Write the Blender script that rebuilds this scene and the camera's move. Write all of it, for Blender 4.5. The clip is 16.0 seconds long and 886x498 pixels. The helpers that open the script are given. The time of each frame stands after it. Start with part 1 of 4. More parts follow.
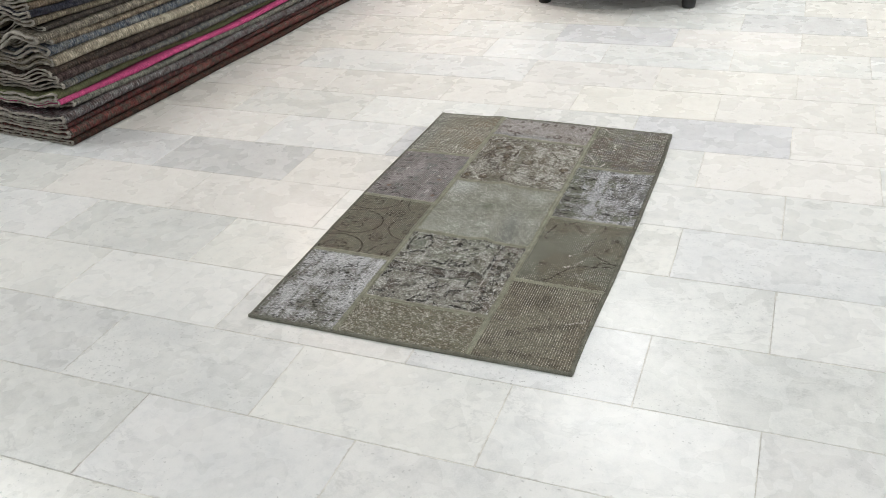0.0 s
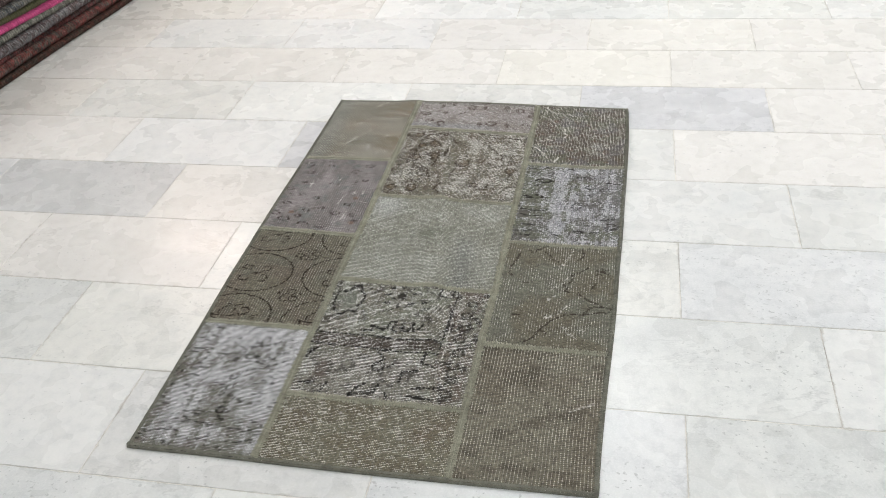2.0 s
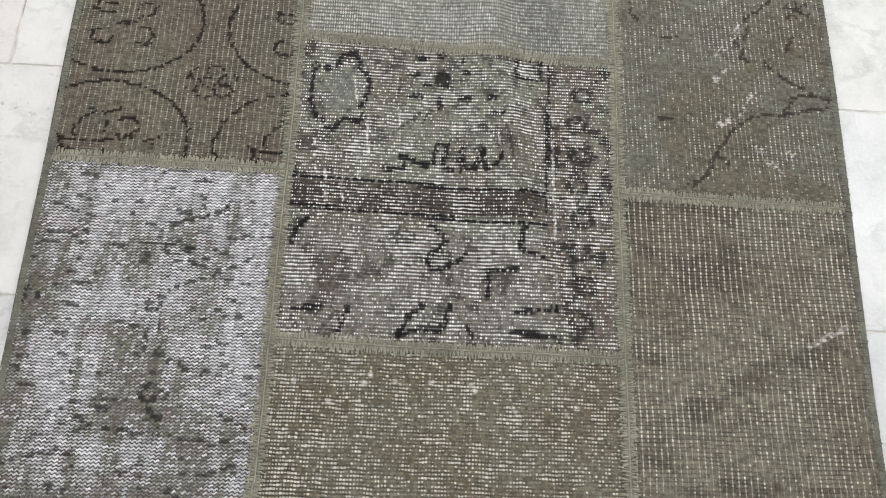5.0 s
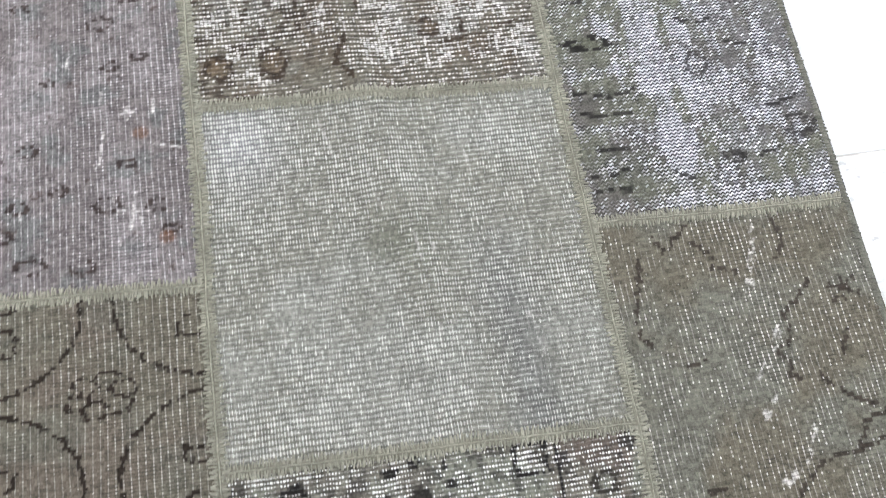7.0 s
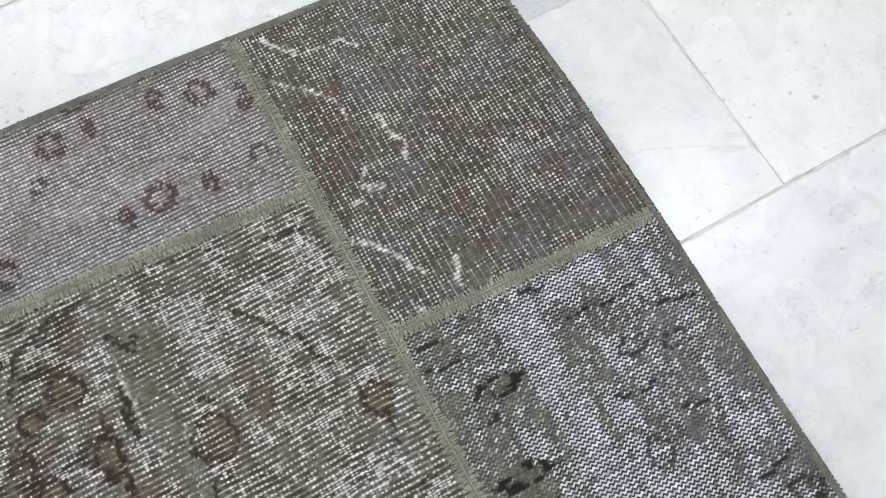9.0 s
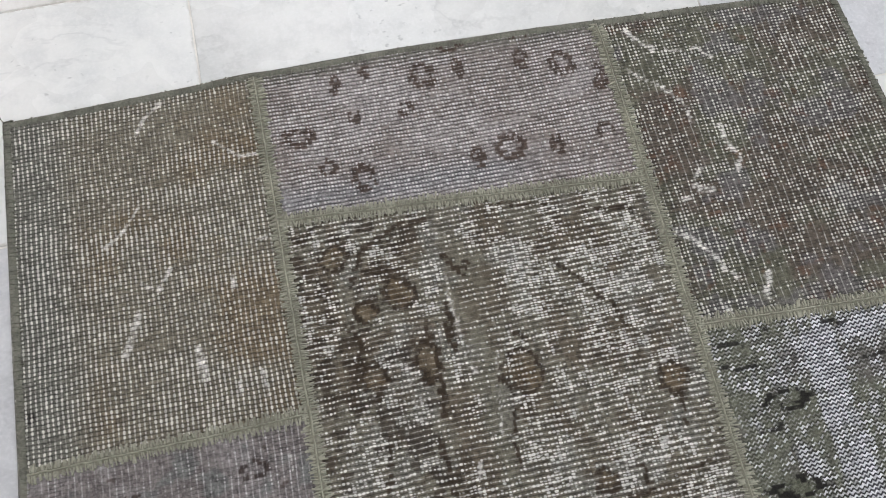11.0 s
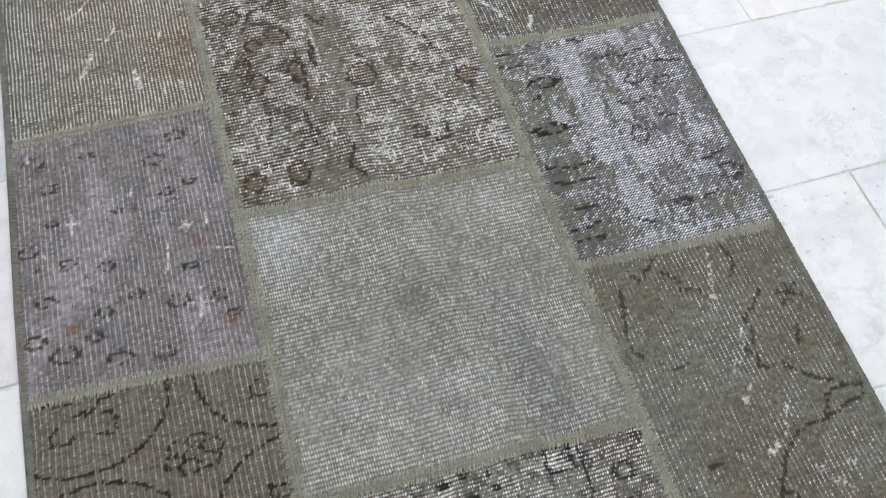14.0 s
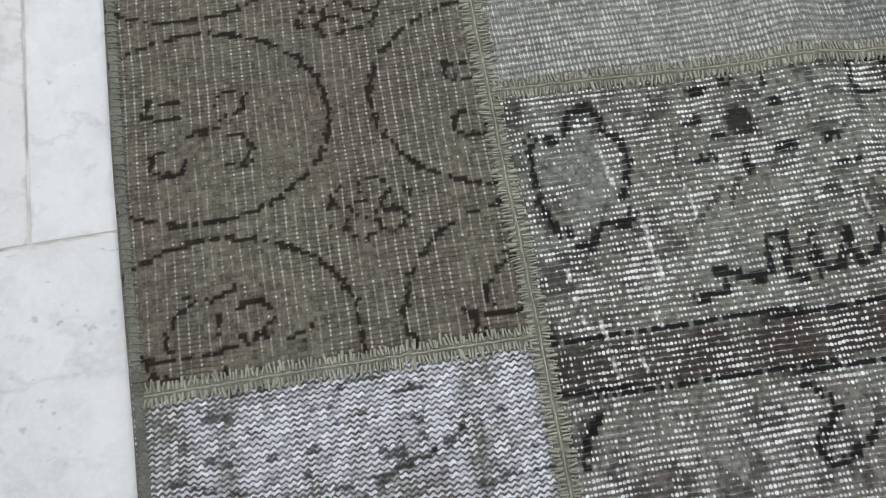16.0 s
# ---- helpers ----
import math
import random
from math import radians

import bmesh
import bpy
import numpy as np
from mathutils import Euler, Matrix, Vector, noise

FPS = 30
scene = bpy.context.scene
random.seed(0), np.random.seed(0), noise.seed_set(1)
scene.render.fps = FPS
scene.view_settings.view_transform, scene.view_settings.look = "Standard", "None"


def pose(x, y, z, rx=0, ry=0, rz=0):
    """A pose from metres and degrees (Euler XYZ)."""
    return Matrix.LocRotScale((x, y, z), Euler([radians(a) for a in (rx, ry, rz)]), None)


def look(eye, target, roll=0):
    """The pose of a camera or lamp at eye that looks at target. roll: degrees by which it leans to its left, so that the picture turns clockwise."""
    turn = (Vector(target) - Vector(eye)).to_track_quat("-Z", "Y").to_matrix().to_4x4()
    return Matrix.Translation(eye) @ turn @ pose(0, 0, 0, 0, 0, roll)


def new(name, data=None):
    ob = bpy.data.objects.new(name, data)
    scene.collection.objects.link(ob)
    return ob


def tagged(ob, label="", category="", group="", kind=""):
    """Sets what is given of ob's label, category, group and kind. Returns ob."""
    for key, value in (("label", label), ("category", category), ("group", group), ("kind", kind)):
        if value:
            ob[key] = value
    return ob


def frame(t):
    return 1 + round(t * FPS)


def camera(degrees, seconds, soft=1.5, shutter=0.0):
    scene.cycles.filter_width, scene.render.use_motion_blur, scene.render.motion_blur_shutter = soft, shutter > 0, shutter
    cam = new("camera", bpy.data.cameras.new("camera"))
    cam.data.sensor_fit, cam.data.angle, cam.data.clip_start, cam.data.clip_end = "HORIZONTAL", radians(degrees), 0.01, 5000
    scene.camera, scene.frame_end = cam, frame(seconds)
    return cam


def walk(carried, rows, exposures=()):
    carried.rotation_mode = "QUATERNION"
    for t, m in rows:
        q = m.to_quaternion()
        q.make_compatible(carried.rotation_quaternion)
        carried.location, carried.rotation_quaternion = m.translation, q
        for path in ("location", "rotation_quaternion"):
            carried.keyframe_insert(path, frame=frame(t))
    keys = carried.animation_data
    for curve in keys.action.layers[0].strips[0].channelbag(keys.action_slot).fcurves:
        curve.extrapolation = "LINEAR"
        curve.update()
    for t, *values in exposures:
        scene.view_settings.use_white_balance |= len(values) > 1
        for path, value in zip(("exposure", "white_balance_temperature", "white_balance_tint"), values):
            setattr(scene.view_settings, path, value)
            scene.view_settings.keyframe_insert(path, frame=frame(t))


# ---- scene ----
cam = camera(53.5, 16.0, soft=0.9, shutter=0.19)
PATH = [
    (0, (1.376, -1.72, 1.454), (0.691, -0.144, 0.432), -4.4),
    (0.5, (1.326, -1.574, 1.438), (0.659, 0.0, 0.4), -5.2),
    (1, (1.172, -1.446, 1.432), (0.595, 0.135, 0.351), -6.2),
    (1.5, (1.045, -1.318, 1.426), (0.585, 0.268, 0.298), -6.7),
    (2, (0.975, -1.06, 1.359), (0.575, 0.511, 0.188), -5.3),
    (2.5, (0.896, -0.857, 1.298), (0.518, 0.539, -0.084), -6.0),
    (3, (0.738, -0.694, 1.219), (0.497, 0.537, -0.339), -6.1),
    (3.5, (0.616, -0.539, 1.175), (0.5, 0.587, -0.473), -3.4),
    (3.7, (0.593, -0.453, 1.118), (0.506, 0.656, -0.544), -0.8),
    (5.8, (0.348, 0.119, 0.925), (0.521, 0.713, -0.977), 15.0),
    (6, (0.358, 0.181, 0.907), (0.548, 0.775, -0.993), 14.7),
    (6.5, (0.384, 0.371, 0.881), (0.575, 1.019, -1.002), 10.9),
    (7, (0.405, 0.484, 0.871), (0.639, 1.161, -0.997), 10.2),
    (7.5, (0.407, 0.612, 0.91), (0.777, 1.305, -0.929), 10.0),
    (8, (0.418, 0.717, 0.955), (0.903, 1.43, -0.85), 8.9),
    (8.5, (0.51, 0.902, 0.898), (0.938, 1.534, -0.95), 6.4),
    (9, (0.614, 1.0, 0.841), (0.951, 1.581, -1.043), 1.4),
    (9.5, (0.619, 1.029, 0.823), (0.902, 1.585, -1.077), 1.0),
    (10, (0.541, 1.047, 0.827), (0.706, 1.65, -1.073), -1.2),
    (10.2, (0.504, 1.059, 0.837), (0.61, 1.662, -1.067), -2.1),
    (12.3, (0.207, 0.821, 0.965), (0.536, 1.652, -0.824), 8.6),
    (12.5, (0.24, 0.769, 0.973), (0.555, 1.608, -0.815), 6.3),
    (13, (0.355, 0.596, 0.994), (0.619, 1.478, -0.781), 0.9),
    (13.5, (0.394, 0.479, 0.994), (0.68, 1.376, -0.77), 1.1),
    (14, (0.306, 0.332, 1.006), (0.667, 1.274, -0.721), 4.6),
    (14.5, (0.202, 0.19, 0.952), (0.572, 1.092, -0.794), 7.8),
    (15, (0.15, 0.152, 0.811), (0.432, 0.929, -1.01), 9.5),
    (15.5, (0.154, 0.209, 0.695), (0.306, 0.902, -1.176), 3.6),
    (16, (0.176, 0.289, 0.615), (0.286, 0.897, -1.287), 0.9),
]
# stops and white balance follow the clip's own automatic exposure
EXPOSURE = [(0, 0.50, 6450, 11), (2, 0.54, 6400, 12), (3.5, 0.63, 6300, 13), (5.8, 0.70, 6350, 14), (6.1, 0.80, 6300, 14), (6.5, 1.22, 6060, 14.5), (7, 1.10, 6040, 15.5), (7.5, 0.56, 6000, 16.5), (8, 0.30, 6060, 16.5),
            (9, 0.46, 6050, 13), (10.2, 0.34, 6250, 14), (12.5, 0.29, 6040, 14.5), (13, 0.40, 6020, 14.5), (14, 0.61, 5970, 15.5), (15, 0.56, 5930, 13.5), (16, 0.51, 5950, 13.5)]
walk(cam, [(t, look(eye, target, roll)) for t, eye, target, roll in PATH], EXPOSURE)

# ---- light ----
world = bpy.data.worlds.new("room_air")
scene.world = world
world.use_nodes = True
world.node_tree.nodes["Background"].inputs[0].default_value = (0.9, 0.95, 1.0, 1)
world.node_tree.nodes["Background"].inputs[1].default_value = 0.05
CEILING_Z = 3.0
LAMPS = [(-3.0, 0.8), (-2.2, 4.2), (0.68, -2.6), (0.68, 2.97), (0.42, 4.2), (3.4, -2.0), (2.1, 1.72), (3.4, 4.4)]
LAMP_WATTS = 18.2


def lamp_colour(x, y):
    return (1.0, 0.74, 0.60) if x < -1 and y > 3 else (0.97, 1.0, 0.985)


for lx, ly in LAMPS:
    data = bpy.data.lights.new("ceiling_lamp", "AREA")
    data.shape, data.size, data.size_y = "RECTANGLE", 1.15, 0.30
    data.energy, data.color = LAMP_WATTS * (1.3 if lx < -1 else 0.3 if lx > 3 and ly > 4 else 0.8 if ly > 4 else 1.0), lamp_colour(lx, ly)
    new("ceiling_lamp", data).matrix_world = pose(lx, ly, CEILING_Z - 0.09)


# ---- node helpers ----
class Nodes:
    """Short calls for the nodes of one material."""

    def __init__(self, name):
        self.mat = bpy.data.materials.new(name)
        self.mat.use_nodes = True
        self.tree = self.mat.node_tree
        self.bsdf = self.tree.nodes["Principled BSDF"]

    def add(self, kind, **inputs):
        node = self.tree.nodes.new(kind)
        for key, value in inputs.items():
            self.put(node.inputs[key.replace("_", " ")], value)
        return node

    def put(self, socket, value):
        if isinstance(value, bpy.types.NodeSocket):
            self.tree.links.new(value, socket)
        else:
            socket.default_value = value

    def math(self, op, *args):
        node = self.tree.nodes.new("ShaderNodeMath")
        node.operation = op
        for i, a in enumerate(args):
            self.put(node.inputs[i], a)
        return node.outputs[0]

    def ramp(self, value, a, b, lo=0.0, hi=1.0):
        node = self.tree.nodes.new("ShaderNodeMapRange")
        node.interpolation_type = "SMOOTHSTEP"
        for i, v in enumerate((value, a, b, lo, hi)):
            self.put(node.inputs[i], v)
        return node.outputs[0]

    def mix(self, fac, a, b, blend="MIX"):
        node = self.tree.nodes.new("ShaderNodeMix")
        node.data_type, node.blend_type = "RGBA", blend
        self.put(node.inputs[0], fac)
        for i, v in ((6, a), (7, b)):
            self.put(node.inputs[i], (*v, 1) if isinstance(v, tuple) and len(v) == 3 else v)
        return node.outputs[2]

    def noise(self, vec, scale, detail=3.0, rough=0.55, distort=0.0):
        node = self.add("ShaderNodeTexNoise", Scale=scale, Detail=detail, Roughness=rough, Distortion=distort)
        if vec is not None:
            self.put(node.inputs["Vector"], vec)
        return node.outputs["Fac"]

    def vec(self, x, y, z=0.0):
        node = self.tree.nodes.new("ShaderNodeCombineXYZ")
        for i, v in enumerate((x, y, z)):
            self.put(node.inputs[i], v)
        return node.outputs[0]

    def scaled(self, vec, s):
        node = self.tree.nodes.new("ShaderNodeVectorMath")
        node.operation = "MULTIPLY"
        self.put(node.inputs[0], vec)
        node.inputs[1].default_value = s
        return node.outputs[0]

    def coords(self):
        return self.tree.nodes.new("ShaderNodeTexCoord").outputs["Object"]

    def finish(self, colour, rough, height=None, depth=0.001, spec=0.5):
        b = self.bsdf.inputs
        self.put(b["Base Color"], (*colour, 1) if isinstance(colour, tuple) else colour)
        self.put(b["Roughness"], rough)
        b["Specular IOR Level"].default_value = spec
        if height is not None:
            bump = self.add("ShaderNodeBump", Strength=1.0, Distance=depth, Height=height)
            self.put(b["Normal"], bump.outputs[0])
        return self.mat


def marble(name, light, dark, cloud, specks, worn_edge=True):
    """Polished marble tile: clouds, faint veins, small grey flecks; each tile its own piece of the stone."""
    n = Nodes(name)
    rnd = n.add("ShaderNodeObjectInfo").outputs["Random"]
    shift = n.vec(n.math("MULTIPLY", rnd, 37.0), n.math("MULTIPLY", rnd, 91.0), n.math("MULTIPLY", rnd, 13.0))
    add = n.tree.nodes.new("ShaderNodeVectorMath")
    n.put(add.inputs[0], n.coords())
    n.put(add.inputs[1], shift)
    p = add.outputs[0]
    clouds = n.ramp(n.noise(p, 5.5, 4, 0.58, 0.2), 0.57 - cloud, 0.78)
    mottle = n.ramp(n.noise(p, 30, 4, 0.62, 0.1), 0.38, 0.80)
    vein = n.math("ABSOLUTE", n.math("SUBTRACT", n.noise(n.scaled(p, (1.0, 1.5, 1.0)), 2.6, 6, 0.68, 0.35), 0.5))
    vein = n.math("MULTIPLY", n.ramp(vein, 0.0, 0.02, 1.0, 0.0), n.ramp(n.noise(p, 6.0, 2), 0.45, 0.65))
    fleck = n.ramp(n.noise(n.scaled(p, (95.0, 110.0, 90.0)), 1.0, 2, 0.5, 0.15), 0.670 - specks, 0.755 - specks)
    fleck = n.math("MULTIPLY", fleck, n.ramp(n.noise(p, 4.5, 2), 0.40, 0.62))
    crystal = n.noise(p, 230, 3, 0.65)
    col = n.mix(n.math("MULTIPLY", clouds, 0.75), light, dark)
    col = n.mix(n.math("MULTIPLY", mottle, 0.60), col, tuple(c * 0.88 for c in dark))
    col = n.mix(n.math("MULTIPLY", vein, 0.36), col, tuple(c * 0.70 for c in dark))
    col = n.mix(n.math("MULTIPLY", fleck, 0.52), col, (0.26, 0.275, 0.28))
    col = n.mix(n.math("MULTIPLY", n.ramp(crystal, 0.40, 0.75), 0.30), col, (0.90, 0.90, 0.91))
    if worn_edge:
        # chipped arrises with dirt in them, along all four sides of the tile
        sep = n.tree.nodes.new("ShaderNodeSeparateXYZ")
        n.put(sep.inputs[0], n.coords())
        side = n.math("MAXIMUM", n.math("SUBTRACT", n.math("ABSOLUTE", sep.outputs[0]), 0.2997), n.math("SUBTRACT", n.math("ABSOLUTE", sep.outputs[1]), 0.1497))
        chip = n.math("MULTIPLY", n.math("SUBTRACT", n.noise(p, 55, 3, 0.65), 0.52), 0.020)
        chip = n.math("ADD", chip, n.math("MULTIPLY", n.math("SUBTRACT", n.noise(p, 7, 2), 0.5), 0.008))
        dirt = n.math("MULTIPLY", n.ramp(n.math("ADD", side, chip), -0.0030, 0.0012), n.ramp(n.noise(p, 22, 2), 0.34, 0.68, 0.12, 0.66))
        col = n.mix(dirt, col, (0.47, 0.45, 0.41))
    tone = n.ramp(rnd, 0.0, 1.0, 0.83, 0.90)
    col = n.mix(1.0, col, n.vec(tone, tone, n.math("MULTIPLY", tone, n.ramp(n.math("FRACT", n.math("MULTIPLY", rnd, 7.3)), 0, 1, 0.985, 1.015))), "MULTIPLY")
    rough = n.ramp(n.noise(p, 9, 2), 0.3, 0.7, 0.24, 0.32)
    return n.finish(col, rough, n.math("ADD", n.noise(p, 14, 2), n.math("MULTIPLY", crystal, 0.08)), 0.0004, 0.42)


def plain(name, colour, rough, grain=60.0, spread=0.15, depth=0.0005, spec=0.5, metal=0.0):
    n = Nodes(name)
    p = n.coords()
    a, b = n.noise(p, grain, 3), n.noise(p, grain / 9, 3)
    f = n.ramp(n.math("ADD", n.math("MULTIPLY", a, 0.5), n.math("MULTIPLY", b, 0.5)), 0.3, 0.7, 1 - spread, 1 + spread)
    n.bsdf.inputs["Metallic"].default_value = metal
    return n.finish(n.mix(1.0, colour, n.vec(f, f, f), "MULTIPLY"), rough, a, depth, spec)


def woven(name, along, pa, pb, bare, line=0.5, wide=0.40, long=0.55, mid=0.25, wave=0.0, gap_shade=0.4, level=0.5, dither=0.6, edge=0.2, thin=0.2, spec=0.15, coarse=1.3):
    """Worn knotted wool. Thin pale warp threads lie pa metres apart and run along 'x' or 'y'; knots pb apart
    sit on them, and where the pile is worn more ('mid' past the level) between them too. 'yarn' gives the dyed
    colour and, in its alpha, how far the pile is worn down to the bare pale threads."""
    n = Nodes(name)
    sep = n.tree.nodes.new("ShaderNodeSeparateXYZ")
    p = n.coords()
    n.put(sep.inputs[0], p)
    wob = n.math("MULTIPLY", n.math("SUBTRACT", n.noise(p, 11, 2), 0.5), 0.006)
    jit = n.math("MULTIPLY", n.math("SUBTRACT", n.noise(p, 95, 2), 0.5), 0.0024)
    u, v = n.math("ADD", sep.outputs[0], wob), n.math("SUBTRACT", n.math("SUBTRACT", sep.outputs[1], wob), jit)
    if along == "x":
        u, v = v, u
    a, b = n.math("DIVIDE", u, pa), n.math("DIVIDE", v, pb)
    if wave:
        a = n.math("ADD", a, n.math("MULTIPLY", n.math("SINE", n.math("MULTIPLY", b, 2 * math.pi)), wave))

    def bare_knots(a, b, shift, seed):
        ca, cb = n.math("FLOOR", a), n.math("FLOOR", b)
        fa = n.math("MULTIPLY", n.math("ABSOLUTE", n.math("SUBTRACT", n.math("FRACT", a), 0.5)), 2.0)
        fb = n.math("MULTIPLY", n.math("ABSOLUTE", n.math("SUBTRACT", n.math("FRACT", b), 0.5)), 2.0)
        white = n.tree.nodes.new("ShaderNodeTexWhiteNoise")
        white.noise_dimensions = "2D"
        n.put(white.inputs["Vector"], n.vec(n.math("ADD", ca, seed), cb))
        rnd = white.outputs["Value"]
        hue = n.tree.nodes.new("ShaderNodeSeparateXYZ")
        n.put(hue.inputs[0], white.outputs["Color"])
        size = n.ramp(hue.outputs[1], 0, 1, 0.70, 1.18)
        more = n.ramp(yarn.outputs["Alpha"], level - 0.1, level + 0.45, 0.85, 1.55)
        q = n.math("SQRT", n.math("ADD", n.math("POWER", n.math("DIVIDE", fa, wide), 2.0), n.math("POWER", n.math("DIVIDE", fb, n.math("MULTIPLY", more, long)), 2.0)))
        q = n.math("DIVIDE", n.math("ADD", q, n.math("MULTIPLY", fray, 0.9)), size)
        wear = n.math("ADD", yarn.outputs["Alpha"], n.math("ADD", n.math("MULTIPLY", n.math("SUBTRACT", rnd, 0.5), dither), n.math("MULTIPLY", fray, 0.3)))
        show = n.ramp(wear, level + shift - edge, level + shift + edge)
        return n.math("MULTIPLY", n.ramp(q, 0.72, 1.12, 1.0, 0.0), show), fa, fb, hue.outputs[2]

    yarn = n.add("ShaderNodeAttribute")
    yarn.attribute_name = "yarn"
    fray = n.math("SUBTRACT", n.noise(p, 480, 2, 0.6), 0.5)
    knot, fa, fb, tone = bare_knots(a, b, 0.0, 0.0)
    if mid is not None:
        second, _, _, _ = bare_knots(n.math("ADD", a, 0.5), b, mid, 371.0)
        knot = n.math("MAXIMUM", knot, n.math("MULTIPLY", second, 0.85))
    patchy = n.ramp(n.noise(p, 60, 2), 0.36, 0.62, 0.25, 1.0)
    warp = n.math("MULTIPLY", n.ramp(fa, thin * 0.4, thin * 1.4, 1.0, 0.0), n.math("MULTIPLY", n.math("MULTIPLY", patchy, n.ramp(yarn.outputs["Alpha"], 0.04, 0.32, 0.0, line)), n.ramp(fray, -0.25, 0.2, 0.35, 1.0)))
    thick = n.math("MULTIPLY", n.math("SUBTRACT", n.noise(p, 170, 3, 0.7), 0.5), coarse)
    grain = n.math("MAXIMUM", 0.2, n.math("ADD", n.math("ADD", n.ramp(tone, 0, 1, 0.80, 1.20), thick), n.math("MULTIPLY", fray, 1.3)))
    # shade between knot rows is put into the yarn colour, deeper on worn pile
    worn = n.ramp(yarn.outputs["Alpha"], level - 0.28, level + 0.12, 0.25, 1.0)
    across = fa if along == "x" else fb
    dark = n.math("MULTIPLY", grain, n.math("SUBTRACT", 1.0, n.math("MULTIPLY", n.math("MULTIPLY", worn, gap_shade), n.ramp(across, 0.55, 0.95))))
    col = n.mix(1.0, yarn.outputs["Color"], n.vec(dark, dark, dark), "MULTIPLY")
    pale = n.math("MULTIPLY", n.ramp(tone, 0, 1, 0.72, 1.10), n.ramp(fray, -0.3, 0.3, 0.80, 1.15))
    thread = n.mix(1.0, bare, n.vec(pale, pale, pale), "MULTIPLY")
    col = n.mix(n.math("MAXIMUM", knot, warp), col, thread)
    height = n.math("ADD", n.math("MULTIPLY", knot, 0.7), n.math("ADD", n.math("MULTIPLY", warp, 0.5), n.math("MULTIPLY", fray, 0.6)))
    n.bsdf.inputs["Sheen Weight"].default_value = 0.03
    return n.finish(col, 0.85, height, 0.0012, spec)


def wool(name, colour, second, scale=45.0, even=0.0):
    """Mottled pile of a folded rug: two dyed yarns, pale worn specks and dark grooves between the rows."""
    n = Nodes(name)
    p = n.coords()
    a = n.noise(n.scaled(p, (0.6, 1.0, 0.6)), scale, 4, 0.7)
    b = n.noise(p, scale / 5, 3)
    c = n.noise(p, 260, 2)
    sep = n.tree.nodes.new("ShaderNodeSeparateXYZ")
    n.put(sep.inputs[0], p)
    rib = n.math("SINE", n.math("ADD", n.math("MULTIPLY", sep.outputs[1], 2 * math.pi / 0.013), n.math("MULTIPLY", b, 9.0)))
    col = n.mix(n.ramp(n.math("ADD", n.math("MULTIPLY", a, 0.7), n.math("MULTIPLY", b, 0.3)), 0.455, 0.545), colour, second)
    dark = n.ramp(n.noise(p, 48, 3, 0.6), 0.36, 0.64, 0.72 + 0.25 * even, 1.55 - 0.35 * even)
    f = n.math("MULTIPLY", n.math("MULTIPLY", n.ramp(c, 0.3, 0.7, 0.50 + 0.25 * even, 1.50 - 0.25 * even), n.ramp(rib, -1.0, 0.3, 0.72 + 0.2 * even, 1.10)), dark)
    col = n.mix(1.0, col, n.vec(f, f, f), "MULTIPLY")
    speck = n.math("MULTIPLY", n.ramp(n.noise(p, 120, 2, 0.6), 0.60, 0.70), n.ramp(n.noise(p, 14, 2), 0.42, 0.60))
    col = n.mix(n.math("MULTIPLY", speck, 0.5 * (1 - even)), col, tuple(0.16 + 1.1 * v for v in colour))
    height = n.math("ADD", n.math("ADD", a, n.math("MULTIPLY", rib, 0.12)), n.math("MULTIPLY", c, 0.6))
    return n.finish(col, 0.9, height, 0.005, 0.15)


MARBLE = {
    "w": marble("marble_white", (0.81, 0.82, 0.81), (0.69, 0.715, 0.72), 0.10, 0.01),
    "p": marble("marble_pale", (0.785, 0.79, 0.77), (0.64, 0.66, 0.655), 0.14, 0.03),
    "c": marble("marble_cream", (0.80, 0.79, 0.755), (0.72, 0.71, 0.67), 0.12, 0.01),
    "s": marble("marble_flecked", (0.755, 0.77, 0.765), (0.60, 0.625, 0.635), 0.20, 0.055),
    "g": marble("marble_grey", (0.68, 0.69, 0.70), (0.54, 0.555, 0.575), 0.22, 0.05),
}
OUTER_MARBLE = marble("marble_outer", (0.785, 0.79, 0.77), (0.64, 0.66, 0.655), 0.14, 0.03, False)
GROUT = plain("grout", (0.56, 0.545, 0.505), 0.8, 30, 0.45)
WALL = plain("wall_paint", (0.78, 0.77, 0.74), 0.7, 8, 0.04)
CEILING = plain("ceiling_paint", (0.82, 0.82, 0.81), 0.8, 8, 0.03)
LAMP_FRAME = plain("lamp_frame", (0.75, 0.75, 0.75), 0.4, 40, 0.05)
BLACK = plain("black_plastic", (0.012, 0.012, 0.013), 0.35, 90, 0.2)
DARK_CLOTH = plain("dark_cloth", (0.045, 0.040, 0.042), 0.85, 300, 0.3, 0.0012, 0.2)
SEAM = plain("seam_tape", (0.212, 0.210, 0.164), 0.88, 420, 0.30, 0.0010, 0.15)
STITCH = plain("stitch_yarn", (0.310, 0.306, 0.245), 0.85, 300, 0.32, 0.0006, 0.2)
BIND = plain("binding_yarn", (0.160, 0.160, 0.132), 0.88, 420, 0.35, 0.0010, 0.15)
FRINGE = plain("fringe_cotton", (0.31, 0.29, 0.26), 0.9, 160, 0.35, 0.0015, 0.15)
GLOW = bpy.data.materials.new("lamp_diffuser")
GLOW.use_nodes = True
GLOW.node_tree.nodes["Principled BSDF"].inputs["Emission Color"].default_value = (1, 0.98, 0.95, 1)
GLOW.node_tree.nodes["Principled BSDF"].inputs["Emission Strength"].default_value = 5.0


